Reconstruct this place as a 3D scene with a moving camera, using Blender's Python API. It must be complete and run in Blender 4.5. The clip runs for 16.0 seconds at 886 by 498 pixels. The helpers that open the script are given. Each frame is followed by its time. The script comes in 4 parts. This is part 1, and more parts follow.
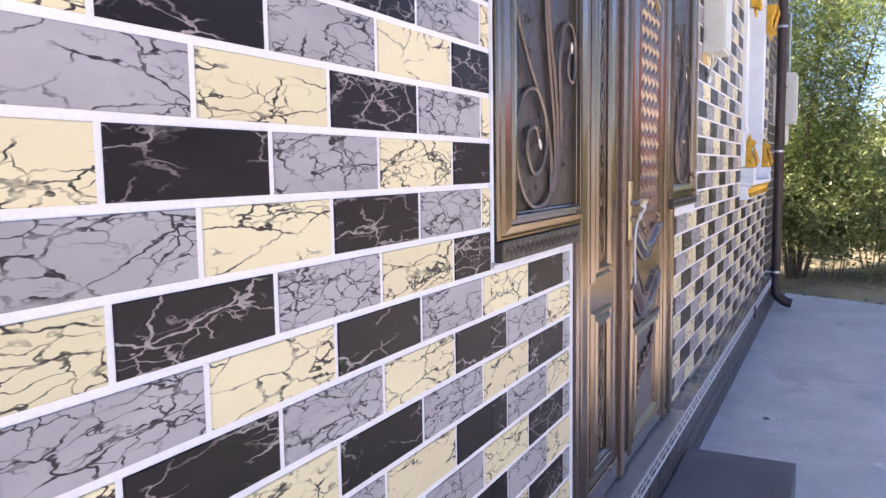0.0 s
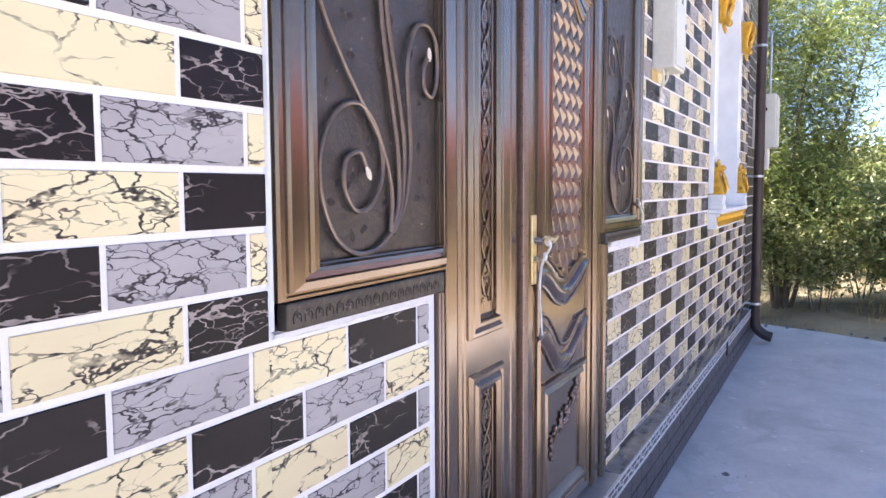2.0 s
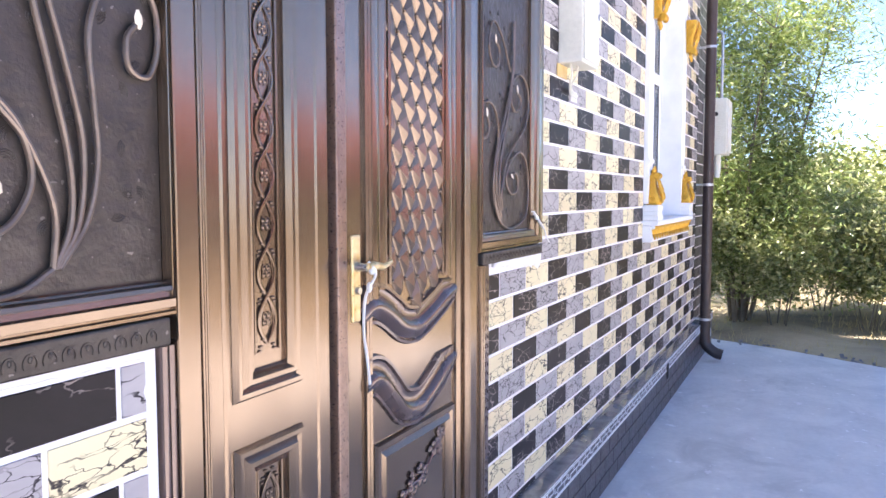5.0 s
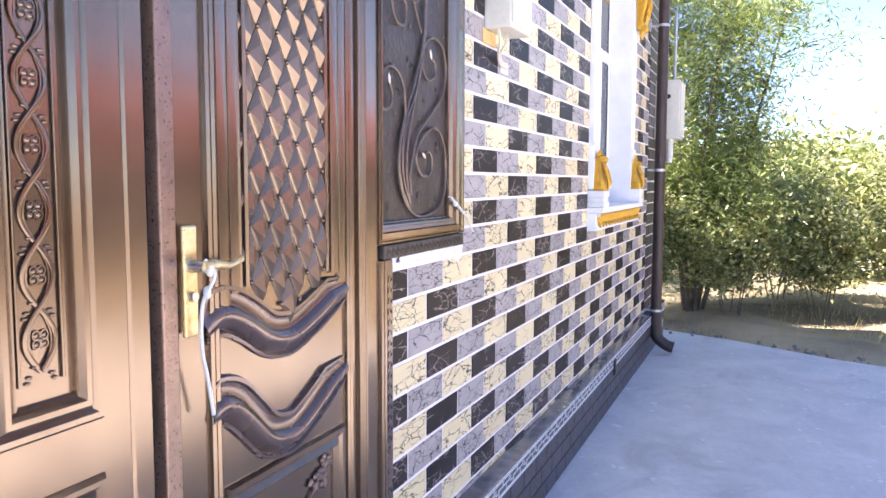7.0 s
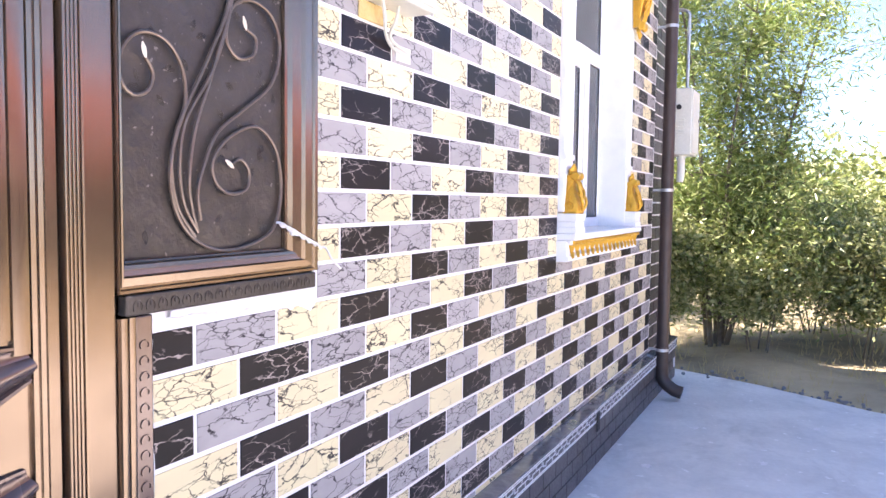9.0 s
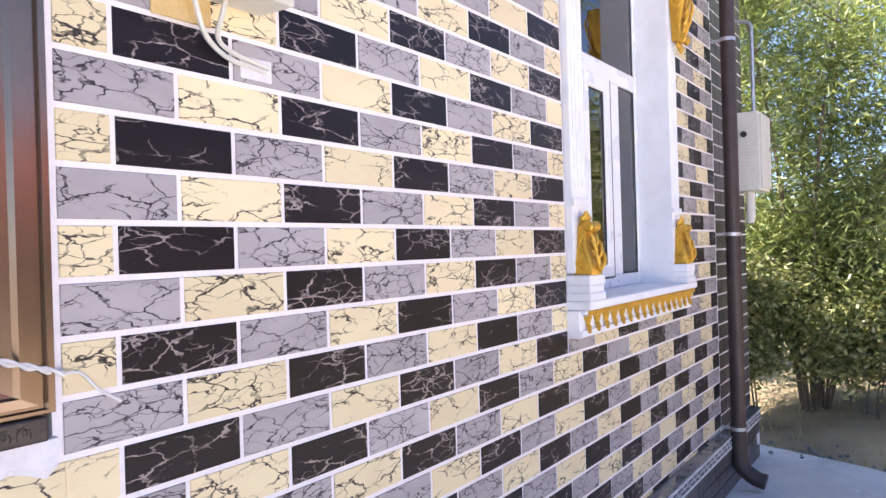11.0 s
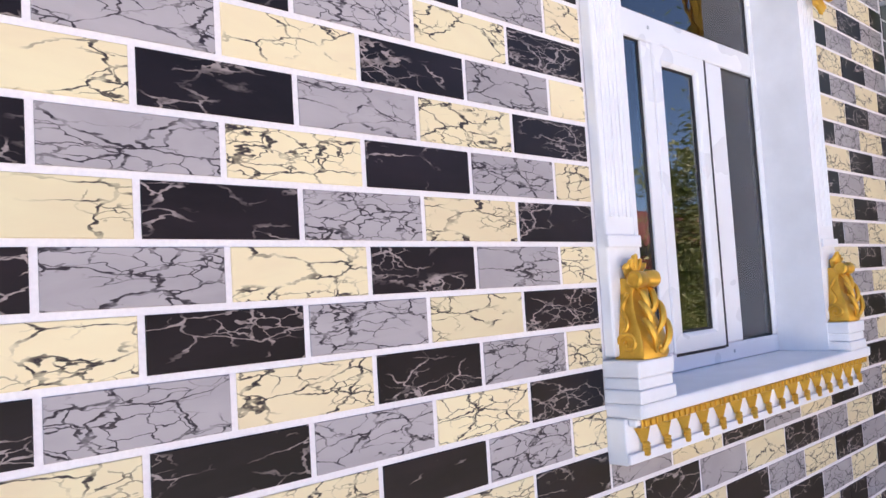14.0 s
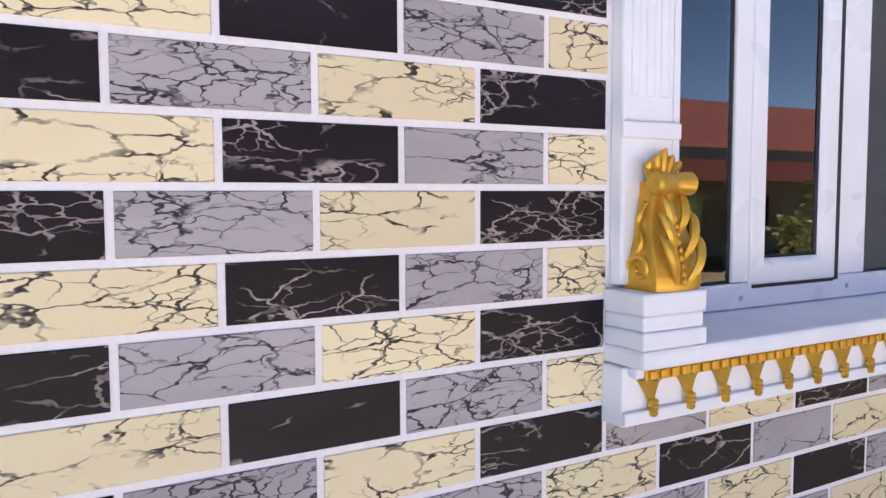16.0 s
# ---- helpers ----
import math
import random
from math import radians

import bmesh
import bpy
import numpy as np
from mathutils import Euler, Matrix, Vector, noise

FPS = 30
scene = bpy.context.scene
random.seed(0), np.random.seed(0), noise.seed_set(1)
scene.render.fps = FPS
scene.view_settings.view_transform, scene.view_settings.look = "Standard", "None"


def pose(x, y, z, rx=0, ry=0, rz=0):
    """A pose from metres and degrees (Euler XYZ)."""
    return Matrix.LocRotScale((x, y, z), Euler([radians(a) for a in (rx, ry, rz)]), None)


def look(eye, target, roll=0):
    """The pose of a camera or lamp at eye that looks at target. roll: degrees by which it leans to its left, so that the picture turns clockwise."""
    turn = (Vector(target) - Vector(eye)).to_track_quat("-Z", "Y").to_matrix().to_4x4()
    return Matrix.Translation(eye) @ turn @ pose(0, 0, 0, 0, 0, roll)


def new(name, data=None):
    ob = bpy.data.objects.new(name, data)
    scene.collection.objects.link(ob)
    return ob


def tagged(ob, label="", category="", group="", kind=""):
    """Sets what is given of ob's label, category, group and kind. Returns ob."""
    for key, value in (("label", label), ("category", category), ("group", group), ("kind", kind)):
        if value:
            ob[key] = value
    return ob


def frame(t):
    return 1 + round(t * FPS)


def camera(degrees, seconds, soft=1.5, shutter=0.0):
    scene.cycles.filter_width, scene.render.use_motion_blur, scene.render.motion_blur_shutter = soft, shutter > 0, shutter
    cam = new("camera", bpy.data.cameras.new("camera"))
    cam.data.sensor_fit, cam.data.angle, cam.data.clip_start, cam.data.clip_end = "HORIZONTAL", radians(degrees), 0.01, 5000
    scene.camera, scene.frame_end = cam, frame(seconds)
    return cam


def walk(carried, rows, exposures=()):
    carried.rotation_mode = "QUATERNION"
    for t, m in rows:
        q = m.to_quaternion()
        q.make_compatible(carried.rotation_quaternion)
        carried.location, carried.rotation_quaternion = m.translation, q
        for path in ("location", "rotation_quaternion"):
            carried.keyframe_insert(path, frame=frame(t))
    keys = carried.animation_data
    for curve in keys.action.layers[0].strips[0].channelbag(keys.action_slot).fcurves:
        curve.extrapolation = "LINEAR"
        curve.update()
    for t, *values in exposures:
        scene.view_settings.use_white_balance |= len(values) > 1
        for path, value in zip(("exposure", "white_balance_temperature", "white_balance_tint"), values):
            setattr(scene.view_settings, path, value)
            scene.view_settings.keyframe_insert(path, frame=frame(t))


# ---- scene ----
cam = camera(60.0, 16.0)
PATH = [
    (0, look((-0.587, -0.748, 1.574), (1.177, 0.172, 1.369), -0.9)),
    (0.5, look((-0.414, -0.681, 1.583), (1.379, 0.185, 1.394), -0.7)),
    (1, look((-0.258, -0.708, 1.588), (1.535, 0.161, 1.412), -0.8)),
    (1.5, look((-0.098, -0.833, 1.605), (1.673, 0.079, 1.439), -0.8)),
    (2, look((0.019, -0.919, 1.606), (1.785, 0.006, 1.45), -0.3)),
    (2.5, look((0.205, -0.913, 1.608), (1.995, -0.031, 1.472), -0.1)),
    (3, look((0.398, -0.89, 1.629), (2.213, -0.057, 1.515), -0.1)),
    (3.5, look((0.491, -0.883, 1.631), (2.311, -0.059, 1.531), -0.5)),
    (4, look((0.593, -0.96, 1.639), (2.397, -0.102, 1.528), -0.2)),
    (6.5, look((0.931, -1.137, 1.597), (2.726, -0.274, 1.419), 0.4)),
    (7, look((1.155, -1.1, 1.61), (2.986, -0.315, 1.434), 0.2)),
    (7.5, look((1.396, -1.153, 1.608), (3.226, -0.364, 1.446), -0.1)),
    (8, look((1.617, -1.288, 1.615), (3.422, -0.441, 1.465), -0.1)),
    (8.5, look((1.843, -1.314, 1.604), (3.634, -0.434, 1.462), 0.4)),
    (9, look((2.109, -1.29, 1.618), (3.897, -0.402, 1.49), 0.7)),
    (11.5, look((3.359, -1.312, 1.699), (4.997, -0.165, 1.732), -2.3)),
    (12, look((3.576, -1.288, 1.724), (5.184, -0.101, 1.792), -2.9)),
    (12.5, look((3.803, -1.182, 1.752), (5.394, 0.025, 1.864), -4.1)),
    (13, look((4.028, -1.15, 1.762), (5.565, 0.121, 1.902), -4.5)),
    (13.5, look((4.251, -1.182, 1.769), (5.703, 0.185, 1.914), -4.0)),
    (14, look((4.43, -1.168, 1.742), (5.805, 0.28, 1.864), -3.5)),
    (14.5, look((4.607, -1.075, 1.749), (5.915, 0.436, 1.826), -3.2)),
    (15, look((4.787, -1.087, 1.746), (5.978, 0.52, 1.759), -2.4)),
    (15.5, look((4.939, -1.149, 1.743), (6.018, 0.533, 1.673), -1.3)),
    (16, look((5.061, -1.121, 1.732), (6.065, 0.604, 1.594), -0.2)),
]
EXPO = [(0.0, 2.47, 6850, 18), (2.5, 2.70, 6650, 16), (4.0, 2.98, 6550, 16), (7.0, 3.0, 6750, 18), (9.0, 3.13, 6850, 19), (11.5, 2.52, 6950, 18), (14.0, 2.48, 6950, 16), (16.0, 2.32, 6950, 15)]
walk(cam, PATH, EXPO)

# ---------------------------------------------------------------- light
SUN_DIR = Vector((-0.30, 0.395, 0.87)).normalized()
world = bpy.data.worlds.new("sky")
scene.world = world
world.use_nodes = True
wn = world.node_tree
sky = wn.nodes.new("ShaderNodeTexSky")
sky.sky_type = "NISHITA"
sky.sun_disc = False
sky.sun_elevation = math.asin(SUN_DIR.z)
sky.sun_rotation = math.atan2(SUN_DIR.x, SUN_DIR.y)
sky.air_density = 0.5
sky.dust_density = 0.0
sky.ozone_density = 3.5
wn.nodes["Background"].inputs[1].default_value = 0.08
wn.links.new(sky.outputs[0], wn.nodes["Background"].inputs[0])
sun_data = bpy.data.lights.new("sun", "SUN")
sun_data.energy, sun_data.angle, sun_data.color = 3.5, radians(0.5), (1, 0.95, 0.87)
sun = new("sun", sun_data)
sun.matrix_world = look(SUN_DIR * 60, (0, 0, 0))

# ---------------------------------------------------------------- materials
def mat_base(name):
    m = bpy.data.materials.new(name)
    m.use_nodes = True
    return m, m.node_tree, m.node_tree.nodes["Principled BSDF"]


def node(nt, kind, **values):
    n = nt.nodes.new(kind)
    for k, v in values.items():
        n.inputs[k].default_value = v
    return n


def ramp(nt, fac, stops):
    r = nt.nodes.new("ShaderNodeValToRGB")
    while len(r.color_ramp.elements) < len(stops):
        r.color_ramp.elements.new(0.5)
    for e, (p, c) in zip(r.color_ramp.elements, stops):
        e.position = p
        e.color = (*c, 1) if isinstance(c, tuple) else (c, c, c, 1)
    nt.links.new(fac, r.inputs[0])
    return r.outputs[0]


def mix(nt, fac, a, b, blend="MIX"):
    n = nt.nodes.new("ShaderNodeMix")
    n.data_type, n.blend_type = "RGBA", blend
    for socket, v in ((n.inputs[0], fac), (n.inputs[6], a), (n.inputs[7], b)):
        if isinstance(v, bpy.types.NodeSocket):
            nt.links.new(v, socket)
        else:
            socket.default_value = (*v, 1) if isinstance(v, tuple) else v
    return n.outputs[2]


def noise_fac(nt, coord, scale, detail=4, rough=0.55, distortion=0.0):
    n = node(nt, "ShaderNodeTexNoise", Scale=scale, Detail=detail, Roughness=rough, Distortion=distortion)
    nt.links.new(coord, n.inputs["Vector"])
    return n.outputs["Fac"]


def world_pos(nt):
    return nt.nodes.new("ShaderNodeNewGeometry").outputs["Position"]


def bumped(nt, bsdf, height, strength, distance):
    b = node(nt, "ShaderNodeBump", Strength=strength, Distance=distance)
    nt.links.new(height, b.inputs["Height"])
    nt.links.new(b.outputs[0], bsdf.inputs["Normal"])


def surface(name, c1, c2, scale, rough=(0.5, 0.7), metal=0.0, bump=0.2, bump_scale=60, dist=0.002, fine=None, coat=0.0, speckle=None, stain=None):
    """A two-scale surface: broad patches of two colours, fine grain, relief."""
    m, nt, b = mat_base(name)
    p = world_pos(nt)
    broad = noise_fac(nt, p, scale, 5, 0.6, 0.4)
    col = ramp(nt, broad, [(0.3, c1), (0.7, c2)])
    grain = noise_fac(nt, p, fine or bump_scale, 3)
    col = mix(nt, 0.3, col, ramp(nt, grain, [(0.3, 0.7), (0.7, 1.0)]), "MULTIPLY")
    if speckle:
        s = noise_fac(nt, p, speckle[0], 2, 0.5)
        col = mix(nt, ramp(nt, s, [(speckle[1], 0.0), (speckle[1] + 0.03, 1.0)]), col, speckle[2])
    if stain:
        s = noise_fac(nt, p, stain[0], 6, 0.7, 1.2)
        col = mix(nt, ramp(nt, s, [(stain[1], 0.0), (stain[1] + 0.12, 0.75)]), col, stain[2])
    nt.links.new(col, b.inputs["Base Color"])
    nt.links.new(ramp(nt, grain, [(0.3, rough[0]), (0.7, rough[1])]), b.inputs["Roughness"])
    b.inputs["Metallic"].default_value = metal
    b.inputs["Coat Weight"].default_value = coat
    b.inputs["Coat Roughness"].default_value = 0.12
    bumped(nt, b, noise_fac(nt, p, bump_scale, 4), bump, dist)
    return m


def marble(name, base, shade, vein, soft, amount, blotch):
    """Printed marble: branching dark or pale veins that run along the tile, different on each tile."""
    m, nt, b = mat_base(name)
    geo = nt.nodes.new("ShaderNodeNewGeometry")
    info = nt.nodes.new("ShaderNodeObjectInfo")
    add = nt.nodes.new("ShaderNodeMath")
    add.operation = "MULTIPLY_ADD"
    nt.links.new(info.outputs["Random"], add.inputs[0])
    add.inputs[1].default_value = 71.0
    isl = nt.nodes.new("ShaderNodeMath")
    isl.operation = "MULTIPLY"
    nt.links.new(geo.outputs["Random Per Island"], isl.inputs[0])
    isl.inputs[1].default_value = 43.0
    nt.links.new(isl.outputs[0], add.inputs[2])
    off = nt.nodes.new("ShaderNodeVectorMath")
    off.operation = "ADD"
    nt.links.new(geo.outputs["Position"], off.inputs[0])
    nt.links.new(add.outputs[0], off.inputs[1])
    st = nt.nodes.new("ShaderNodeMapping")
    st.inputs["Rotation"].default_value = (0, radians(14), 0)
    st.inputs["Scale"].default_value = (0.50, 1, 1.3)
    nt.links.new(off.outputs[0], st.inputs[0])
    co = st.outputs[0]
    warp = node(nt, "ShaderNodeTexNoise", Scale=11.0, Detail=4.0, Roughness=0.65)
    nt.links.new(co, warp.inputs["Vector"])
    wv = nt.nodes.new("ShaderNodeVectorMath")
    wv.operation = "MULTIPLY_ADD"
    nt.links.new(warp.outputs["Color"], wv.inputs[0])
    wv.inputs[1].default_value = (0.075, 0.075, 0.075)
    nt.links.new(co, wv.inputs[2])

    def veins(scale, width):
        v = node(nt, "ShaderNodeTexVoronoi", Scale=scale)
        v.feature = "DISTANCE_TO_EDGE"
        nt.links.new(wv.outputs[0], v.inputs["Vector"])
        return ramp(nt, v.outputs["Distance"], [(0.0, 1.0), (width * 0.5, 0.9), (width * 0.8, 0.0)])

    mask = noise_fac(nt, co, 8.0, 3, 0.5)
    fray = ramp(nt, noise_fac(nt, co, 38.0, 3, 0.6), [(0.34, 0.25), (0.52, 1.0)])
    big = mix(nt, 1.0, veins(14.0, soft), ramp(nt, mask, [(0.45 - amount, 0.0), (0.52 - amount, 1.0)]), "MULTIPLY")
    small = mix(nt, 1.0, veins(30.0, soft * 1.2), ramp(nt, mask, [(0.55 - amount, 0.0), (0.62 - amount, 0.95)]), "MULTIPLY")
    lines = mix(nt, 1.0, mix(nt, 1.0, big, small, "LIGHTEN"), fray, "MULTIPLY")
    cloud = noise_fac(nt, co, 6.0, 5, 0.6, 0.5)
    col = ramp(nt, cloud, [(0.3, shade), (0.65, base)])
    if blotch:
        patch = noise_fac(nt, wv.outputs[0], 13.0, 4, 0.6)
        col = mix(nt, ramp(nt, patch, [(0.66, 0.0), (0.78, 0.5)]), col, vein)
    col = mix(nt, lines, col, vein)
    tone = nt.nodes.new("ShaderNodeHueSaturation")
    val = nt.nodes.new("ShaderNodeMapRange")
    nt.links.new(info.outputs["Random"], val.inputs[0])
    val.inputs[3].default_value, val.inputs[4].default_value = 0.9, 1.08
    nt.links.new(val.outputs[0], tone.inputs["Value"])
    nt.links.new(col, tone.inputs["Color"])
    nt.links.new(tone.outputs[0], b.inputs["Base Color"])
    b.inputs["Roughness"].default_value = 0.42
    b.inputs["Specular IOR Level"].default_value = 0.2
    bumped(nt, b, noise_fac(nt, geo.outputs["Position"], 35, 3), 0.12, 0.002)
    return m


MARBLE = {
    "Y": marble("cream_marble", (0.80, 0.70, 0.44), (0.76, 0.63, 0.40), (0.022, 0.016, 0.022), 0.036, 0.06, False),
    "G": marble("grey_marble", (0.43, 0.395, 0.395), (0.34, 0.31, 0.315), (0.022, 0.016, 0.022), 0.033, 0.12, False),
    "B": marble("black_marble", (0.008, 0.006, 0.007), (0.017, 0.012, 0.015), (0.36, 0.30, 0.28), 0.034, 0.0, True),
}
GROUT = surface("white_grout", (0.85, 0.80, 0.81), (0.90, 0.86, 0.86), 4, (0.6, 0.8), bump=0.3, bump_scale=120)
WHITE = surface("white_plaster", (0.82, 0.83, 0.86), (0.87, 0.87, 0.89), 5, (0.5, 0.6), bump=0.12, bump_scale=40, fine=7)
PVC = surface("white_pvc", (0.83, 0.84, 0.86), (0.86, 0.87, 0.89), 3, (0.25, 0.32), bump=0.02, fine=2)
BRONZE = surface("bronze_paint", (0.178, 0.125, 0.088), (0.255, 0.182, 0.130), 3, (0.17, 0.25), 0.8, 0.03, 40, 0.001, fine=4, coat=0.2)
BRONZE_SOFT = surface("satin_bronze_paint", (0.20, 0.140, 0.098), (0.285, 0.203, 0.145), 3, (0.24, 0.32), 0.75, 0.03, 40, 0.001, fine=4, coat=0.2)
BRONZE_DARK = surface("dark_bronze_paint", (0.125, 0.085, 0.075), (0.18, 0.125, 0.108), 5, (0.2, 0.3), 0.6, 0.04, 60, 0.001, fine=6, coat=0.4)
PANEL = surface("stamped_bronze_panel", (0.046, 0.037, 0.032), (0.084, 0.068, 0.058), 9, (0.36, 0.5), 0.35, 1.0, 30, 0.006, speckle=(60, 0.70, (0.20, 0.17, 0.15)))
IRON = surface("bronze_ironwork", (0.17, 0.128, 0.105), (0.25, 0.19, 0.155), 20, (0.3, 0.45), 0.7, 0.2, 150, 0.001)
CREAM = surface("cream_leaf", (0.75, 0.60, 0.45), (0.85, 0.75, 0.62), 40, (0.4, 0.5))
GOLD = surface("gold_paint", (0.62, 0.33, 0.035), (0.80, 0.47, 0.07), 14, (0.28, 0.45), 0.55, 0.35, 90, 0.002)
BRASS = surface("worn_brass", (0.68, 0.48, 0.20), (0.85, 0.72, 0.45), 30, (0.25, 0.5), 0.7, 0.2, 120)
STEEL = surface("chrome", (0.5, 0.5, 0.52), (0.6, 0.6, 0.62), 20, (0.2, 0.3), 0.9)
STRING = surface("white_string", (0.72, 0.70, 0.68), (0.82, 0.80, 0.78), 60, (0.8, 0.9), bump=0.6, bump_scale=400)
BOXWHITE = surface("ivory_box_paint", (0.66, 0.64, 0.56), (0.74, 0.72, 0.65), 6, (0.35, 0.5), bump=0.05)
BLACK = surface("black_rubber", (0.012, 0.012, 0.013), (0.02, 0.02, 0.022), 20, (0.5, 0.7))
PIPE = surface("brown_pipe", (0.045, 0.030, 0.028), (0.065, 0.044, 0.040), 6, (0.35, 0.5), 0.2, 0.1, 80)
GALV = surface("galvanised", (0.45, 0.47, 0.50), (0.58, 0.60, 0.62), 30, (0.35, 0.5), 0.8)
PLINTH = surface("dark_plinth_tile", (0.050, 0.044, 0.048), (0.10, 0.088, 0.090), 7, (0.28, 0.45), bump=0.2, bump_scale=70)
LINES = surface("white_line_paint", (0.80, 0.80, 0.81), (0.88, 0.87, 0.88), 30, (0.5, 0.7))
DUSTY = surface("polished_dusty_stone", (0.10, 0.095, 0.10), (0.24, 0.225, 0.23), 9, (0.05, 0.14), bump=0.03, bump_scale=60)
DUSTY.node_tree.nodes["Principled BSDF"].inputs["IOR"].default_value = 2.3
HAMMER = surface("hammered_bronze_strip", (0.22, 0.15, 0.12), (0.32, 0.22, 0.18), 30, (0.25, 0.4), 0.7, 0.5, 140, 0.002)
CONCRETE = surface("poured_concrete", (0.60, 0.605, 0.61), (0.78, 0.775, 0.765), 2.3, (0.75, 0.92), bump=1.0, bump_scale=18, dist=0.008, fine=26, speckle=(13, 0.70, (0.82, 0.82, 0.83)), stain=(1.1, 0.54, (0.50, 0.505, 0.51)))
STEP = surface("dark_concrete", (0.155, 0.155, 0.165), (0.22, 0.22, 0.23), 2.5, (0.75, 0.9), bump=0.4, bump_scale=30, dist=0.005)
EARTH = surface("dry_earth", (0.16, 0.13, 0.085), (0.50, 0.41, 0.26), 0.6, (0.9, 1.0), bump=0.8, bump_scale=7, dist=0.05, fine=14)
STRAW = surface("dry_grass", (0.40, 0.31, 0.13), (0.55, 0.46, 0.22), 2, (0.8, 0.9))
BARK = surface("grey_bark", (0.10, 0.08, 0.06), (0.19, 0.155, 0.12), 9, (0.8, 0.95), bump=0.8, bump_scale=35, dist=0.01)
ROOF = surface("red_metal_roof", (0.24, 0.075, 0.06), (0.31, 0.105, 0.085), 0.6, (0.45, 0.6), bump=0.1)
RENDER_WALL = surface("pale_render", (0.60, 0.57, 0.52), (0.70, 0.67, 0.62), 0.7, (0.8, 0.9), bump=0.3)
# Near-black: the shade of unlit rooms and eaves is put into this colour.
DIM_SHADE = surface("dim_shade", (0.05, 0.05, 0.055), (0.08, 0.08, 0.085), 1.5, (0.8, 0.9))
BLIND = surface("grey_blind", (0.20, 0.22, 0.235), (0.25, 0.27, 0.285), 3, (0.7, 0.8), bump=0.05)
CHALK = surface("white_chalk_filler", (0.74, 0.72, 0.74), (0.84, 0.83, 0.85), 18, (0.8, 0.95), bump=0.6, bump_scale=50, dist=0.004)
FOAM = surface("expanding_foam", (0.62, 0.42, 0.16), (0.72, 0.54, 0.26), 25, (0.7, 0.9), bump=0.8, bump_scale=60, dist=0.006)


def leaf_mat(name, c1, c2, c3):
    m, nt, b = mat_base(name)
    geo = nt.nodes.new("ShaderNodeNewGeometry")
    col = ramp(nt, geo.outputs["Random Per Island"], [(0.0, c1), (0.55, c2), (1.0, c3)])
    nt.links.new(col, b.inputs["Base Color"])
    b.inputs["Roughness"].default_value = 0.36
    tr = nt.nodes.new("ShaderNodeBsdfTranslucent")
    nt.links.new(mix(nt, 0.5, col, (0.30, 0.36, 0.06)), tr.inputs[0])
    mx = nt.nodes.new("ShaderNodeMixShader")
    mx.inputs[0].default_value = 0.35
    nt.links.new(b.outputs[0], mx.inputs[1])
    nt.links.new(tr.outputs[0], mx.inputs[2])
    nt.links.new(mx.outputs[0], nt.nodes["Material Output"].inputs[0])
    return m


LEAF_WILLOW = leaf_mat("willow_leaves", (0.09, 0.145, 0.045), (0.20, 0.27, 0.085), (0.40, 0.43, 0.18))
# The palest leaf colour also paints in sun glints on glossy leaves.
LEAF_BUSH = leaf_mat("bush_leaves", (0.075, 0.105, 0.042), (0.25, 0.28, 0.11), (0.58, 0.56, 0.31))


def glass_mat():
    m, nt, b = mat_base("window_glass")
    nt.nodes.remove(b)
    t = nt.nodes.new("ShaderNodeBsdfTransparent")
    t.inputs[0].default_value = (0.85, 0.88, 0.88, 1)
    g = nt.nodes.new("ShaderNodeBsdfGlossy")
    g.inputs["Roughness"].default_value = 0.015
    fr = node(nt, "ShaderNodeFresnel", IOR=2.1)
    mx = nt.nodes.new("ShaderNodeMixShader")
    nt.links.new(fr.outputs[0], mx.inputs[0])
    nt.links.new(t.outputs[0], mx.inputs[1])
    nt.links.new(g.outputs[0], mx.inputs[2])
    nt.links.new(mx.outputs[0], nt.nodes["Material Output"].inputs[0])
    return m


GLASS = glass_mat()

# ---------------------------------------------------------------- mesh helpers
def mesh_of(name, bm, material, smooth=False):
    me = bpy.data.meshes.new(name)
    bmesh.ops.recalc_face_normals(bm, faces=bm.faces)
    bm.to_mesh(me)
    bm.free()
    me.materials.append(material)
    if smooth:
        me.polygons.foreach_set("use_smooth", [True] * len(me.polygons))
        me.set_sharp_from_angle(angle=radians(40))
    return me


def part(name, bm, material, parent=None, label="", smooth=False):
    ob = new(name, mesh_of(name, bm, material, smooth))
    if parent is not None:
        ob.parent = parent
        ob.matrix_parent_inverse = Matrix.Translation(-parent.location)
    if label:
        tagged(ob, label)
    return ob


def thing(name, at, label, category, group="", kind=""):
    e = new(name)
    e.location = at
    return tagged(e, label, category, group, kind)


def box(bm, x0, x1, y0, y1, z0, z1, bevel=0.0):
    r = bmesh.ops.create_cube(bm, size=1)
    for v in r["verts"]:
        v.co = ((x0 + x1) / 2 + v.co.x * (x1 - x0), (y0 + y1) / 2 + v.co.y * (y1 - y0), (z0 + z1) / 2 + v.co.z * (z1 - z0))
    if bevel:
        edges = list({e for v in r["verts"] for e in v.link_edges})
        bmesh.ops.bevel(bm, geom=edges, offset=bevel, segments=2, affect="EDGES", profile=0.5)
    return bm


def boxed(*a, bevel=0.0):
    return box(bmesh.new(), *a, bevel=bevel)


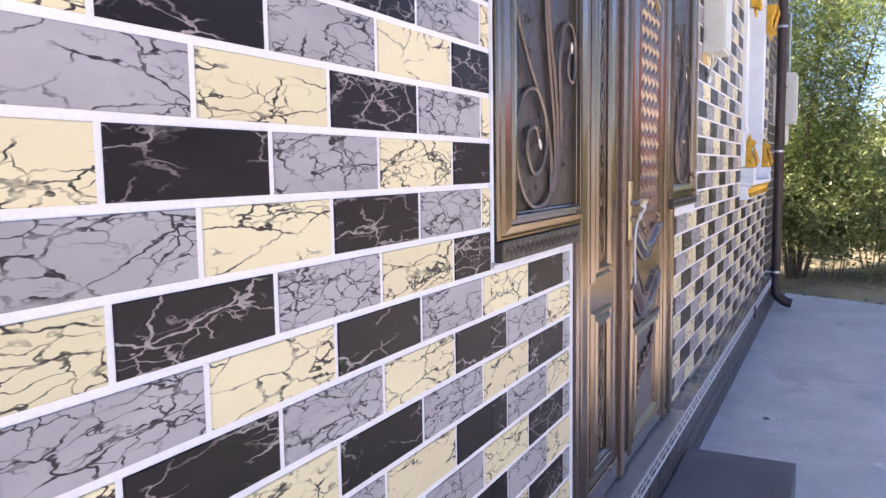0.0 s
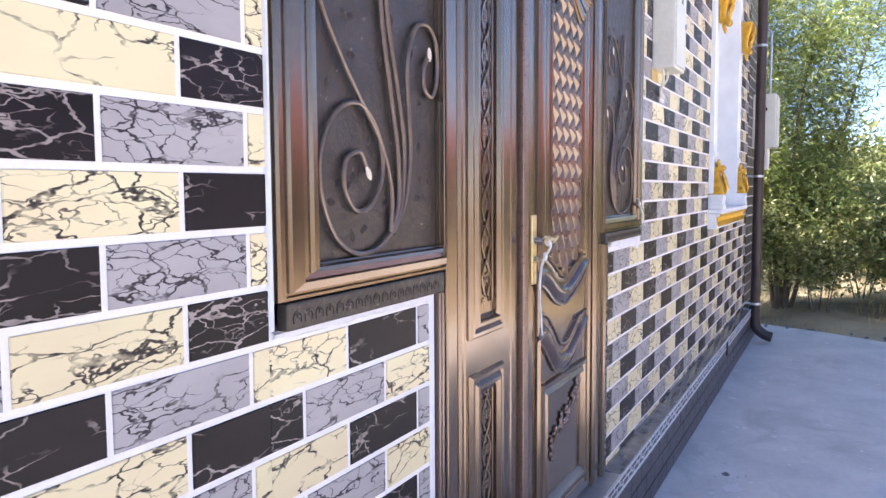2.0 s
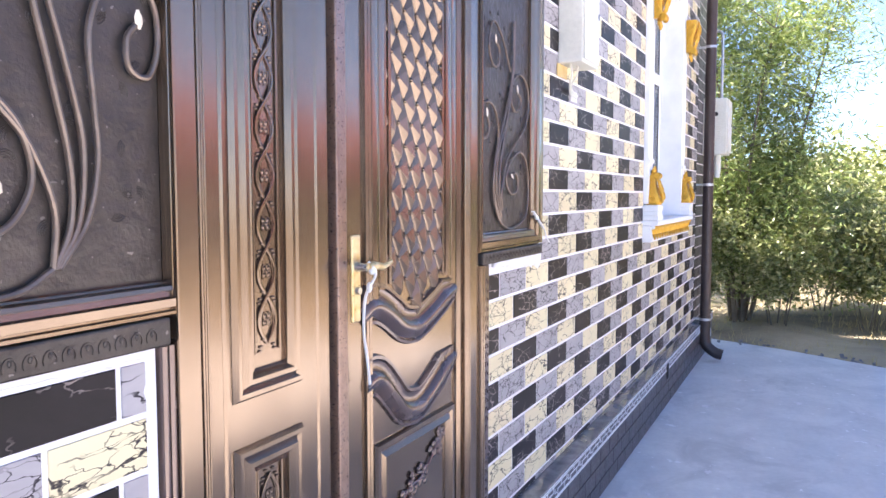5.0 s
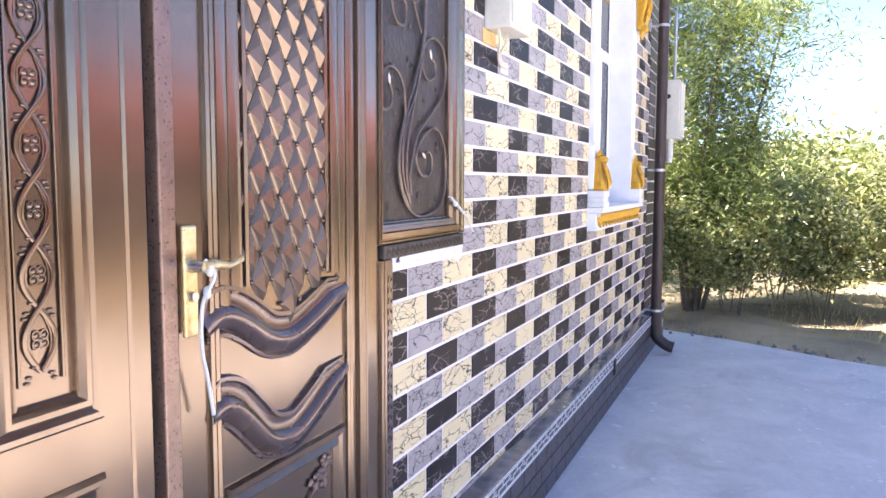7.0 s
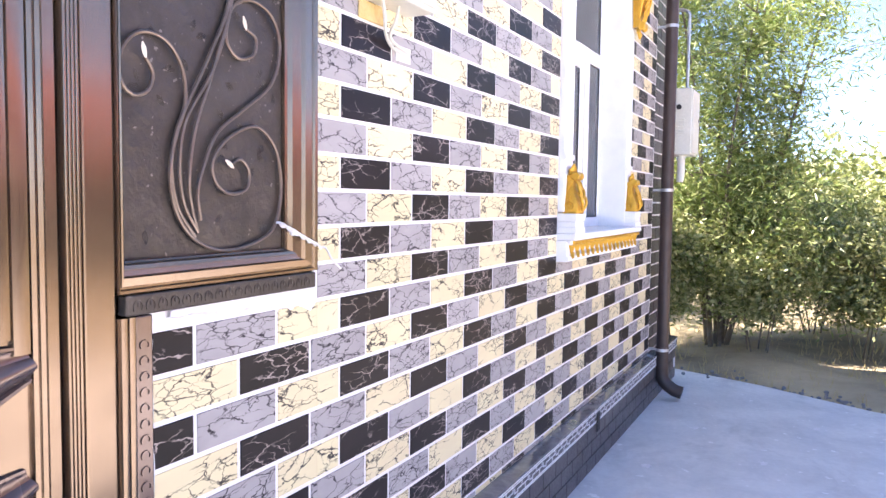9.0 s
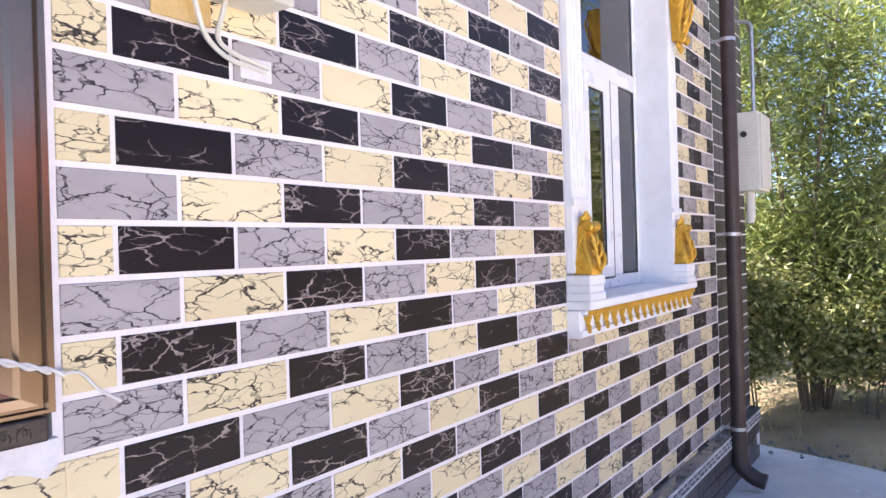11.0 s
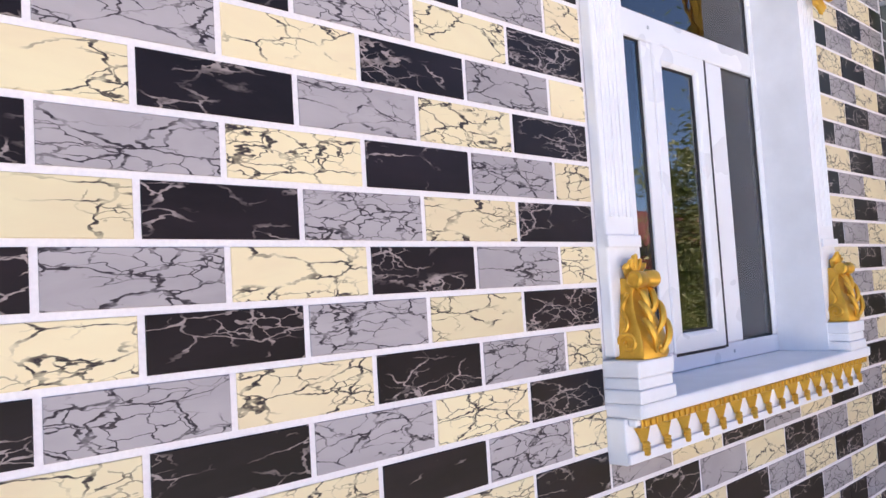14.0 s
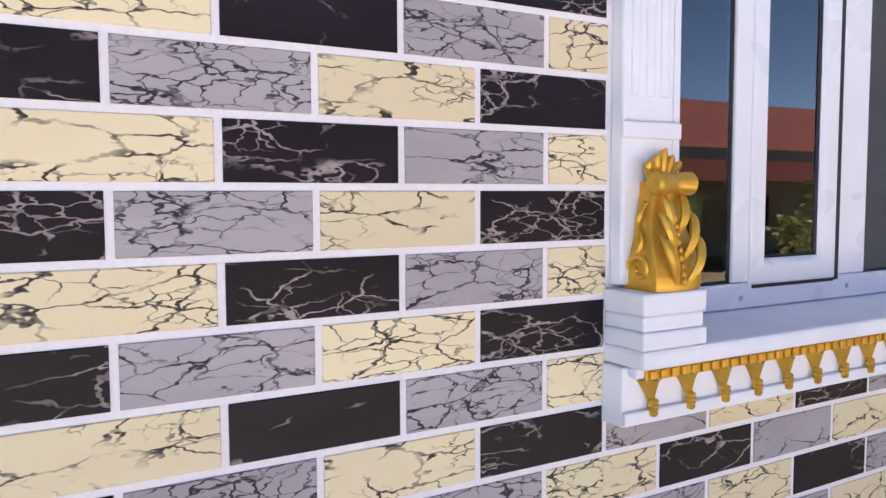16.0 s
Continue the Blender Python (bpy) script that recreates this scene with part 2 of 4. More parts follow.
def rings(bm, x0, x1, z0, z1, profile, fill=True):
    """Nested rectangles: profile rows are (inset, y). Makes mouldings round a panel."""
    loops = []
    for inset, y in profile:
        loops.append([bm.verts.new(c) for c in ((x0 + inset, y, z0 + inset), (x1 - inset, y, z0 + inset), (x1 - inset, y, z1 - inset), (x0 + inset, y, z1 - inset))])
    for a, b in zip(loops, loops[1:]):
        for i in range(4):
            bm.faces.new((a[i], a[(i + 1) % 4], b[(i + 1) % 4], b[i]))
    if fill:
        bm.faces.new(loops[-1])
    return bm


def catmull(points, n=8):
    pts = [Vector(p) for p in points]
    pts = [pts[0] * 2 - pts[1]] + pts + [pts[-1] * 2 - pts[-2]]
    out = []
    for i in range(1, len(pts) - 2):
        a, b, c, d = pts[i - 1:i + 3]
        for k in range(n):
            t = k / n
            out.append(0.5 * (2 * b + (c - a) * t + (2 * a - 5 * b + 4 * c - d) * t * t + (3 * b - a - 3 * c + d) * t ** 3))
    out.append(pts[-2])
    return out


def tube(bm, pts, radii, sides=8, flat=1.0):
    """A round or flattened bar along points."""
    pts = [Vector(p) for p in pts]
    if not isinstance(radii, (list, tuple)):
        radii = [radii] * len(pts)
    prev, side = None, Vector((0, 1, 0))
    for i, p in enumerate(pts):
        d = (pts[min(i + 1, len(pts) - 1)] - pts[max(i - 1, 0)]).normalized()
        u = side - d * side.dot(d)
        if u.length < 0.05:
            u = d.orthogonal()
        u.normalize()
        side = u
        w = d.cross(u)
        ring = [bm.verts.new(p + radii[i] * (math.cos(2 * math.pi * k / sides) * u * flat + math.sin(2 * math.pi * k / sides) * w)) for k in range(sides)]
        if prev:
            for k in range(sides):
                bm.faces.new((prev[k], prev[(k + 1) % sides], ring[(k + 1) % sides], ring[k]))
        else:
            bm.faces.new(list(reversed(ring)))
        prev = ring
    bm.faces.new(prev)
    return bm


def sweep(bm, path, profile, taper=False):
    """Sweep a profile of (up, y) along a path in the wall's plane, given as (x, z)."""
    prev = None
    for i, (x, z) in enumerate(path):
        f = min(1.0, 0.6 + i / 10, 0.6 + (len(path) - 1 - i) / 10) if taper else 1.0
        a, b = path[max(i - 1, 0)], path[min(i + 1, len(path) - 1)]
        d = Vector((b[0] - a[0], b[1] - a[1])).normalized()
        n = Vector((-d.y, d.x))
        row = [bm.verts.new((x + n.x * u * f, y * f, z + n.y * u * f)) for u, y in profile]
        if prev:
            for k in range(len(row) - 1):
                bm.faces.new((prev[k], prev[k + 1], row[k + 1], row[k]))
        prev = row
    return bm


def ball(bm, c, r, seg=10):
    res = bmesh.ops.create_uvsphere(bm, u_segments=seg, v_segments=max(6, seg // 2 + 2), radius=1)
    for v in res["verts"]:
        v.co = Vector(c) + Vector((v.co.x * r[0], v.co.y * r[1], v.co.z * r[2]))


# ---------------------------------------------------------------- plan
L, H, GAP = 0.295, 0.1045, 0.0125
EAVE = 3.86
DOOR = (1.10, 3.88, 0.295, 2.78)
WX0, WX1, WZ0, WZ1 = 6.22, 7.50, 1.44, 3.25
END = 9.58


def wall_box(name, spans, material, label):
    bm = bmesh.new()
    for s in spans:
        box(bm, *s)
    return tagged(part(name, bm, material), label, "wall", kind="structure")


wall_north = wall_box("wall_north", [
    (-5.0, 1.10, 0.0, 0.4, 0, EAVE), (1.10, 1.715, 0.0, 0.4, 0, 1.345), (1.10, 3.88, 0.0, 0.4, 2.78, EAVE), (1.715, 3.29, 0.0, 0.4, 0, 0.29),
    (3.29, 3.88, 0.0, 0.4, 0, 1.37), (3.88, WX0, 0.0, 0.4, 0, EAVE), (WX0, WX1, 0.0, 0.4, 0, WZ0 - 0.02), (WX0, WX1, 0.0, 0.4, WZ1, EAVE), (WX1, END, 0.0, 0.4, 0, EAVE),
], GROUT, "house wall clad in cream, grey and black marbled tiles")
wall_side = wall_box("wall_east", [(END - 0.4, END, 0.402, 8.0, 0, EAVE)], RENDER_WALL, "plain side wall of the house")
wall_back = wall_box("wall_back", [(-5.0, END - 0.402, 7.6, 8.0, 0, EAVE)], RENDER_WALL, "plain back wall of the house")
wall_west = wall_box("wall_west", [(-5.0, -4.6, 0.402, 7.598, 0, EAVE)], RENDER_WALL, "plain side wall of the house")
tagged(part("ceiling", boxed(-5.4, END + 0.4, -0.42, 8.4, EAVE + 0.002, EAVE + 0.1), WHITE), "white boarded eaves and ceiling under the roof", "ceiling", kind="structure")
bm = bmesh.new()
rv = [bm.verts.new(c) for c in ((-5.5, -0.5, EAVE + 0.1), (END + 0.5, -0.5, EAVE + 0.1), (END + 0.5, 8.5, EAVE + 0.1), (-5.5, 8.5, EAVE + 0.1), (-2, 4, EAVE + 1.9), (END - 3, 4, EAVE + 1.9))]
for f in ((0, 1, 5, 4), (2, 3, 4, 5), (1, 2, 5), (3, 0, 4), (3, 2, 1, 0)):
    bm.faces.new([rv[i] for i in f])
tagged(part("roof", bm, ROOF), "red metal hipped roof over the house", "roof", kind="structure")
tagged(part("floor", boxed(-4.6, END - 0.4, 0.402, 7.6, 0.2, 0.28), DIM_SHADE), "floor inside the house, room shade put into its dark colour", "floor", kind="structure")

# ---------------------------------------------------------------- ground
bm = bmesh.new()
gx = [-400, -120, -40, -15, -6] + [9 + 0.5 * i for i in range(24)] + [24, 30, 45, 90, 400]
gy = [-400, -120, -40, -20, -12] + [-9 + 0.5 * i for i in range(24)] + [6, 12, 30, 100, 400]
gv = {}
for x in gx:
    for y in gy:
        rough = 0.05 if 9 <= x <= 21 and -9 <= y <= 3 else 0.0
        gv[x, y] = bm.verts.new((x, y, -0.15 + rough * 2 * (noise.noise((x * 0.8, y * 0.8, 0)))))
for xa, xb in zip(gx, gx[1:]):
    for ya, yb in zip(gy, gy[1:]):
        bm.faces.new((gv[xa, ya], gv[xb, ya], gv[xb, yb], gv[xa, yb]))
tagged(part("ground", bm, EARTH, smooth=True), "dry bare earth with straw coloured patches", "ground", kind="structure")

bm = bmesh.new()
edge = [(9.95 - 0.42 * i + 0.06 * math.sin(i * 2.3), 0.1 - 0.9 * i) for i in range(9)]
top = [bm.verts.new((x, y, -0.03)) for x, y in [(-6, 0.1)] + edge + [(6.1, -10.9), (-6, -10.9)]]
low = [bm.verts.new((v.co.x, v.co.y, -0.2)) for v in top]
bm.faces.new(top)
for i in range(len(top)):
    j = (i + 1) % len(top)
    bm.faces.new((top[i], top[j], low[j], low[i]))
tagged(part("pavement", bm, CONCRETE), "grey poured concrete yard with pale splashes and stains", "pavement", kind="structure")
tagged(part("doorstep", boxed(1.55, 3.42, -0.59, -0.078, -0.028, 0.12, bevel=0.006), STEP), "low dark concrete step before the double door", "step", kind="structure")

def splash(x, y, size, seed, material, label):
    """A flat dried splash with a ragged outline and a few drops round it."""
    rr = random.Random(seed)
    bm = bmesh.new()
    for k in range(6):
        cx, cy, sz = (x, y, size) if not k else (x + rr.gauss(0, size * 1.6), y + rr.gauss(0, size * 1.6), size * rr.uniform(0.08, 0.25))
        ring = [(cx + sz * rr.uniform(0.45, 1.1) * math.cos(i * math.pi / 9), cy + sz * 0.7 * rr.uniform(0.4, 1.1) * math.sin(i * math.pi / 9)) for i in range(18)]
        up = [bm.verts.new((px, py, -0.0275)) for px, py in ring]
        dn = [bm.verts.new((px, py, -0.0305)) for px, py in ring]
        bm.faces.new(up)
        for i in range(18):
            bm.faces.new((up[i], up[(i + 1) % 18], dn[(i + 1) % 18], dn[i]))
    tagged(part("splash", bm, material), label, "stain", kind="stuff")


for i, (x, y, sz) in enumerate(((4.35, -0.42, 0.085), (6.9, -0.35, 0.05), (7.3, -1.0, 0.04), (5.4, -0.55, 0.035), (6.2, -0.75, 0.03), (5.0, -1.1, 0.03), (7.9, -0.5, 0.04), (8.3, -1.3, 0.04), (4.9, -0.30, 0.02), (6.4, -1.5, 0.03))):
    splash(x, y, sz, 300 + i, CHALK, "dried white plaster splash on the concrete")
splash(4.55, -0.36, 0.035, 330, STEP, "small dark stain on the concrete")

# ---------------------------------------------------------------- base of the wall
plinth = thing("plinth", (5, -0.05, 0), "dark tiled plinth with white key-pattern band under the wall", "plinth", kind="structure")
PX0, PX1 = -5.0, END
part("core", boxed(PX0, PX1, -0.064, -0.001, -0.028, 0.340), LINES, plinth)
bm = bmesh.new()
for x0, x1 in ((PX0, 1.72), (3.285, PX1)):
    v = [bm.verts.new(c) for c in ((x0, -0.001, 0.360), (x1, -0.001, 0.360), (x1, -0.080, 0.352), (x0, -0.080, 0.352), (x0, -0.080, 0.341), (x1, -0.080, 0.341), (x1, -0.001, 0.341), (x0, -0.001, 0.341))]
    for f in ((0, 1, 2, 3), (3, 2, 5, 4), (4, 5, 6, 7), (0, 3, 4, 7), (1, 6, 5, 2)):
        bm.faces.new([v[i] for i in f])
part("ledge", bm, DUSTY, plinth, "polished dusty ledge")
part("band", boxed(PX0, PX1, -0.076, -0.065, 0.262, 0.340), PLINTH, plinth, "dark band behind the white lines")
bm = bmesh.new()
for z in (0.3385, 0.3275, 0.272, 0.2635):
    box(bm, PX0, PX1, -0.0785, -0.0761, z - 0.0055, z)
for i in range(int((PX1 - 1.75) / 0.20)):
    xx = 1.75 + i * 0.20
    box(bm, xx, xx + 0.145, -0.0783, -0.0761, 0.2965, 0.3015)
    box(bm, xx, xx + 0.006, -0.0783, -0.0761, 0.2722, 0.2963)
    box(bm, xx + 0.139, xx + 0.145, -0.0783, -0.0761, 0.3017, 0.3218)
    box(bm, xx + 0.055, xx + 0.061, -0.0783, -0.0761, 0.3017, 0.3218)
    box(bm, xx + 0.100, xx + 0.106, -0.0783, -0.0761, 0.2722, 0.2963)
    box(bm, xx + 0.160, xx + 0.190, -0.0783, -0.0761, 0.2860, 0.2910)
    box(bm, xx + 0.160, xx + 0.166, -0.0783, -0.0761, 0.2912, 0.3120)
part("key_pattern", bm, LINES, plinth, "white key-pattern lines")
part("vent", boxed(6.70, 6.76, -0.088, -0.0790, 0.20, 0.315, bevel=0.004), BLACK, plinth, "small dark vent")


def plinth_tiles():
    tile = mesh_of("plinth_tile", boxed(-0.0962, 0.0962, -0.076, -0.0641, -0.0428, 0.0428, bevel=0.002), PLINTH)
    for row, z in enumerate((0.026, 0.119, 0.212)):
        for i in range(40):
            xx = 1.82 + i * 0.2 + (0.1 if row % 2 else 0)
            if xx > PX1 - 0.1:
                break
            t = new("plinth_tile", tile)
            t.location = (xx, 0, z)
            t.parent = plinth
            t.matrix_parent_inverse = Matrix.Translation(-plinth.location)


# ---------------------------------------------------------------- double door with side panels
door = thing("double_door", (2.5, 0, 0.295), "glossy brown bronze-painted metal double door with side panels", "door")
MOULD = [(0, 0.0), (0.008, -0.012), (0.018, -0.012), (0.026, -0.004), (0.036, -0.016), (0.046, -0.016), (0.056, -0.002), (0.062, -0.008)]


def panel_frame(parent, name, x0, x1, z0, z1, base, depth, material=BRONZE, scale=1.0, label=""):
    bm = bmesh.new()
    rings(bm, x0, x1, z0, z1, [(i * scale, base + y) for i, y in MOULD] + [(0.062 * scale + 0.001, base + depth)])
    return part(name, bm, material, parent, label)


def upright(name, x0, x1, z0, z1, y, parent=door, reeds=3, material=BRONZE):
    """A reeded post: a front of rounded reeds, with thickness."""
    bm = bmesh.new()
    prof = [(x0, 0.06)]
    w = (x1 - x0) / reeds
    for r in range(reeds):
        for k in range(7):
            a = math.pi * k / 6
            prof.append((x0 + r * w + w * (0.5 - 0.46 * math.cos(a)), y - 0.006 * math.sin(a) ** 0.6))
    prof.append((x1, 0.06))
    rows = [[bm.verts.new((px, py, z)) for px, py in prof] for z in (z0, z1)]
    for a, b, c, d in zip(rows[0], rows[0][1:], rows[1][1:], rows[1]):
        bm.faces.new((a, b, c, d))
    bm.faces.new(rows[0])
    bm.faces.new(rows[1])
    return part(name, bm, material, parent, smooth=True)


DZ0, DZ1 = 0.357, 2.778
upright("jamb", 1.717, 1.752, DZ0, 1.343, -0.012, reeds=2, material=BRONZE_DARK)
part("jamb", boxed(1.754, 1.815, -0.022, 0.06, DZ0, DZ1, bevel=0.005), BRONZE, door)
upright("jamb_bead", 1.816, 1.836, DZ0, DZ1, -0.018, reeds=3)
upright("jamb_bead", 3.087, 3.122, DZ0, DZ1, -0.005, reeds=4)
part("jamb", boxed(3.123, 3.198, -0.012, 0.06, DZ0, DZ1, bevel=0.005), BRONZE, door)
upright("jamb", 3.199, 3.240, DZ0, 1.368, -0.018, reeds=2)
jamb_strip = part("ornament_strip", boxed(3.241, 3.288, -0.016, 0.06, DZ0, 1.368, bevel=0.004), BRONZE_DARK, door, "embossed leaf border")
bm = bmesh.new()
for i in range(28):
    tube(bm, [(3.264 + 0.012 * math.cos(a), -0.017, DZ0 + 0.03 + 0.034 * i + 0.010 * math.sin(a)) for a in [math.pi * k / 5 - 0.6 for k in range(8)]], 0.0022, 5)
part("leaf_border", bm, BRONZE_DARK, door, smooth=True)
part("head", boxed(1.752, 3.212, -0.01, 0.06, 2.74, DZ1), BRONZE, door)
part("threshold", boxed(1.722, 3.283, -0.088, 0.06, 0.3425, 0.356, bevel=0.003), GALV, door, "dusty metal threshold")

for xa, xb in ((1.837, 1.843), (2.287, 2.299), (2.343, 2.351), (3.083, 3.086)):
    part("seal", boxed(xa, xb, 0.015, 0.05, 0.36, 2.738), BLACK, door, "black rubber seal")

# narrow leaf with a braided strip
leaf_a = part("leaf", rings(bmesh.new(), 1.844, 2.286, 0.36, 2.738, [(0, 0.05), (0, 0.006), (0.006, 0.0), (0.05, 0.0), (0.056, 0.004), (0.062, 0.0)]), BRONZE, door, "narrow door leaf")
panel_frame(leaf_a, "moulding", 1.922, 2.160, 1.181, 2.66, -0.001, 0.004)
panel_frame(leaf_a, "moulding", 1.922, 2.160, 0.50, 1.081, -0.001, 0.004)
part("kick_plate", boxed(1.855, 2.275, -0.006, 0.0, 0.375, 0.455, bevel=0.003), BRONZE_DARK, leaf_a)


def braid(x, z0, z1, pitch, parent):
    """Two crossing ribbons with a four-petalled rosette in each eye."""
    n = int((z1 - z0) / pitch)
    bm = bmesh.new()
    for s in (1, -1):
        for amp, rad, lift in ((0.029, 0.0052, 0.0030), (0.0215, 0.0022, 0.0028)):
            tube(bm, [(x + s * amp * math.sin(math.pi * k / 12), -lift - 0.0015 * s * math.cos(math.pi * k / 12), z0 + k * pitch / 12) for k in range(n * 12 + 1)], rad, 6, 0.6)
    for i in range(n + 1):
        for s in (1, -1):
            for a in (0.5, 1.0, 1.5):
                ball(bm, (x + s * 0.026 * math.sin(a), -0.002, z0 + i * pitch + 0.016 * math.cos(a * 2)), (0.006, 0.003, 0.0035), 6)
    part("braid", bm, BRONZE, parent, "embossed braided ribbon", smooth=True)
    bm = bmesh.new()
    for k in range(5):
        a = math.pi / 4 + k * math.pi / 2
        r = 0.0105 if k < 4 else 0
        if k < 4:
            tube(bm, [(r * math.cos(a) + 0.0075 * math.cos(q), 0, r * math.sin(a) + 0.0075 * math.sin(q)) for q in [math.pi * j / 5 for j in range(11)]], 0.0019, 5)
        ball(bm, (r * math.cos(a), 0.001, r * math.sin(a)), (0.006, 0.003, 0.006) if k < 4 else (0.0045, 0.005, 0.0045), 8)
    me = mesh_of("rosette", bm, BRONZE, True)
    for i in range(n):
        o = new("rosette", me)
        o.location = (x, -0.0025, z0 + (i + 0.5) * pitch)
        o.parent = parent
        o.matrix_parent_inverse = parent.matrix_parent_inverse
    for s in (-1, 1):
        bmr = bmesh.new()
        box(bmr, x + s * 0.042 - 0.003, x + s * 0.042 + 0.003, -0.006, -0.001, z0 - 0.02, z1 + 0.02, bevel=0.002)
        part("bead", bmr, BRONZE, parent)


for ob in (leaf_a,):
    ob.matrix_parent_inverse = Matrix.Translation(-door.location)


def sub(name, bm, material, parent, label="", smooth=False):
    ob = part(name, bm, material, None, label, smooth)
    ob.parent = parent
    return ob


for c in list(leaf_a.children):
    c.matrix_parent_inverse = Matrix()


def braid_at(*a):
    braid(*a)
    for c in a[-1].children:
        c.matrix_parent_inverse = Matrix()


braid_at(2.036, 1.296, 2.57, 0.1059, leaf_a)
braid_at(2.036, 0.575, 1.005, 0.1059, leaf_a)

# wide leaf with diamonds and waves
leaf_b = part("leaf", rings(bmesh.new(), 2.352, 3.082, 0.36, 2.738, [(0, 0.05), (0, 0.006), (0.006, 0.0)]), BRONZE, door, "wide door leaf with a diamond panel")
part("meeting_strip", boxed(2.299, 2.343, -0.016, 0.05, 0.36, 2.738, bevel=0.004), HAMMER, door, "hammered metal meeting strip")


OGEE = [(-0.004, 0.0), (-0.002, -0.008), (0.006, -0.009), (0.010, -0.003), (0.013, -0.005), (0.028, -0.018), (0.046, -0.024), (0.060, -0.020), (0.069, -0.007), (0.084, -0.003), (0.097, -0.006), (0.102, -0.013), (0.111, -0.013), (0.116, 0.0)]


def wave(points):
    return [(p.x, p.z) for p in catmull([(x, 0, z) for x, z in points], 7)]


for line in (
    ((2.438, 1.262), (2.489, 1.271), (2.549, 1.245), (2.626, 1.199), (2.697, 1.180), (2.775, 1.183), (2.897, 1.225), (3.030, 1.285)),
    ((2.445, 1.068), (2.492, 1.066), (2.549, 1.018), (2.620, 0.954), (2.697, 0.929), (2.780, 0.932), (2.897, 0.985), (3.030, 1.062)),
):
    sub("wave_moulding", sweep(bmesh.new(), wave(line), OGEE, True), BRONZE_DARK, leaf_b, "dark glossy wave-shaped moulding", True)


def arch_path(x0, x1, z0, z1, rise):
    """Up one side, over a shaped head, and down the other."""
    w = x1 - x0
    pts = [(x0, z0 + (z1 - z0) * k / 8) for k in range(9)]
    for k in range(1, 20):
        u = k / 20
        pts.append((x0 + w * u, z1 + rise * (math.sin(math.pi * u) ** 2)))
    pts += [(x1, z1 - (z1 - z0) * k / 8) for k in range(9)]
    return pts


for half, z0, z1 in ((0.294, 0.40, 2.33), (0.278, 0.40, 2.315), (0.250, 1.33, 2.30), (0.212, 1.36, 2.265), (0.196, 1.365, 2.25), (0.170, 1.37, 2.225)):
    wide = 0.020 if half in (0.250, 0.212) else 0.009
    sub("surround", sweep(bmesh.new(), arch_path(2.745 - half, 2.745 + half, z0, z1, 0.10), [(-wide, 0.0), (-wide * 0.8, -0.009), (0.0, -0.013), (wide * 0.8, -0.009), (wide, 0.0)]), BRONZE, leaf_b, "", True)


def diamonds(parent):
    """Raised tall kite-shaped studs in staggered rows, a small round stud at each crossing."""
    dx, dz = 0.0768, 0.130
    bm = bmesh.new()
    ring = [bm.verts.new(c) for c in ((0, -0.001, -dz * 0.49), (dx * 0.485, -0.001, 0), (0, -0.001, dz * 0.49), (-dx * 0.485, -0.001, 0))]
    inner = [bm.verts.new((v.co.x * 0.86, -0.004, v.co.z * 0.86)) for v in ring]
    low, high = bm.verts.new((0.0, -0.017, -0.030)), bm.verts.new((0.0, -0.013, 0.022))
    for i in range(4):
        bm.faces.new((ring[i], ring[(i + 1) % 4], inner[(i + 1) % 4], inner[i]))
    for side in (1, 3):
        bm.faces.new((inner[0], inner[side], low))
        bm.faces.new((inner[2], inner[side], high))
        bm.faces.new((inner[side], low, high))
    me = mesh_of("diamond", bm, BRONZE_SOFT)
    bm = bmesh.new()
    ball(bm, (0, -0.004, 0), (0.0065, 0.006, 0.0065), 8)
    dot = mesh_of("stud", bm, BRONZE, True)
    for j in range(18):
        for i in range(6):
            x = 2.5914 + i * dx + (dx / 2 if j % 2 else 0)
            z = 1.311 + j * dz / 2
            u = (x - 2.58) / 0.33
            lo = 1.372 - 0.075 * math.sin(math.pi * min(max(u, 0), 1)) ** 1.4
            hi = 2.235 + 0.09 * math.sin(math.pi * min(max(u, 0), 1)) ** 2
            if 2.58 <= x <= 2.91 and lo < z < hi:
                o = new("diamond", me)
                o.location = (x, 0, z)
                o.parent = parent
                if lo < z - dz / 2:
                    s = new("stud", dot)
                    s.location = (x, -0.001, z - dz / 2)
                    s.parent = parent


diamonds(leaf_b)
rings_b = rings(bmesh.new(), 2.490, 3.00, 0.44, 0.925, [(0, -0.001), (0.006, -0.013), (0.02, -0.013), (0.03, -0.004), (0.045, -0.015), (0.056, -0.002), (0.057, 0.001)])
sub("rose_panel", rings_b, BRONZE, leaf_b)
bm = bmesh.new()
rng = random.Random(4)
stem = catmull([(2.60, -0.004, 0.66), (2.68, -0.006, 0.73), (2.78, -0.006, 0.75), (2.86, -0.006, 0.81), (2.91, -0.004, 0.85)], 8)
tube(bm, stem, 0.004, 6)
for i in range(60):
    p = stem[rng.randrange(len(stem))] + Vector((rng.uniform(-0.03, 0.03), 0, rng.uniform(-0.035, 0.035)))
    ball(bm, p, (rng.uniform(0.008, 0.018), 0.006, rng.uniform(0.006, 0.013)), 8)
sub("rose_relief", bm, BRONZE_DARK, leaf_b, "embossed rose spray", True)
sub("kick_plate", boxed(2.37, 3.07, -0.006, -0.0005, 0.375, 0.43, bevel=0.003), BRONZE_DARK, leaf_b)

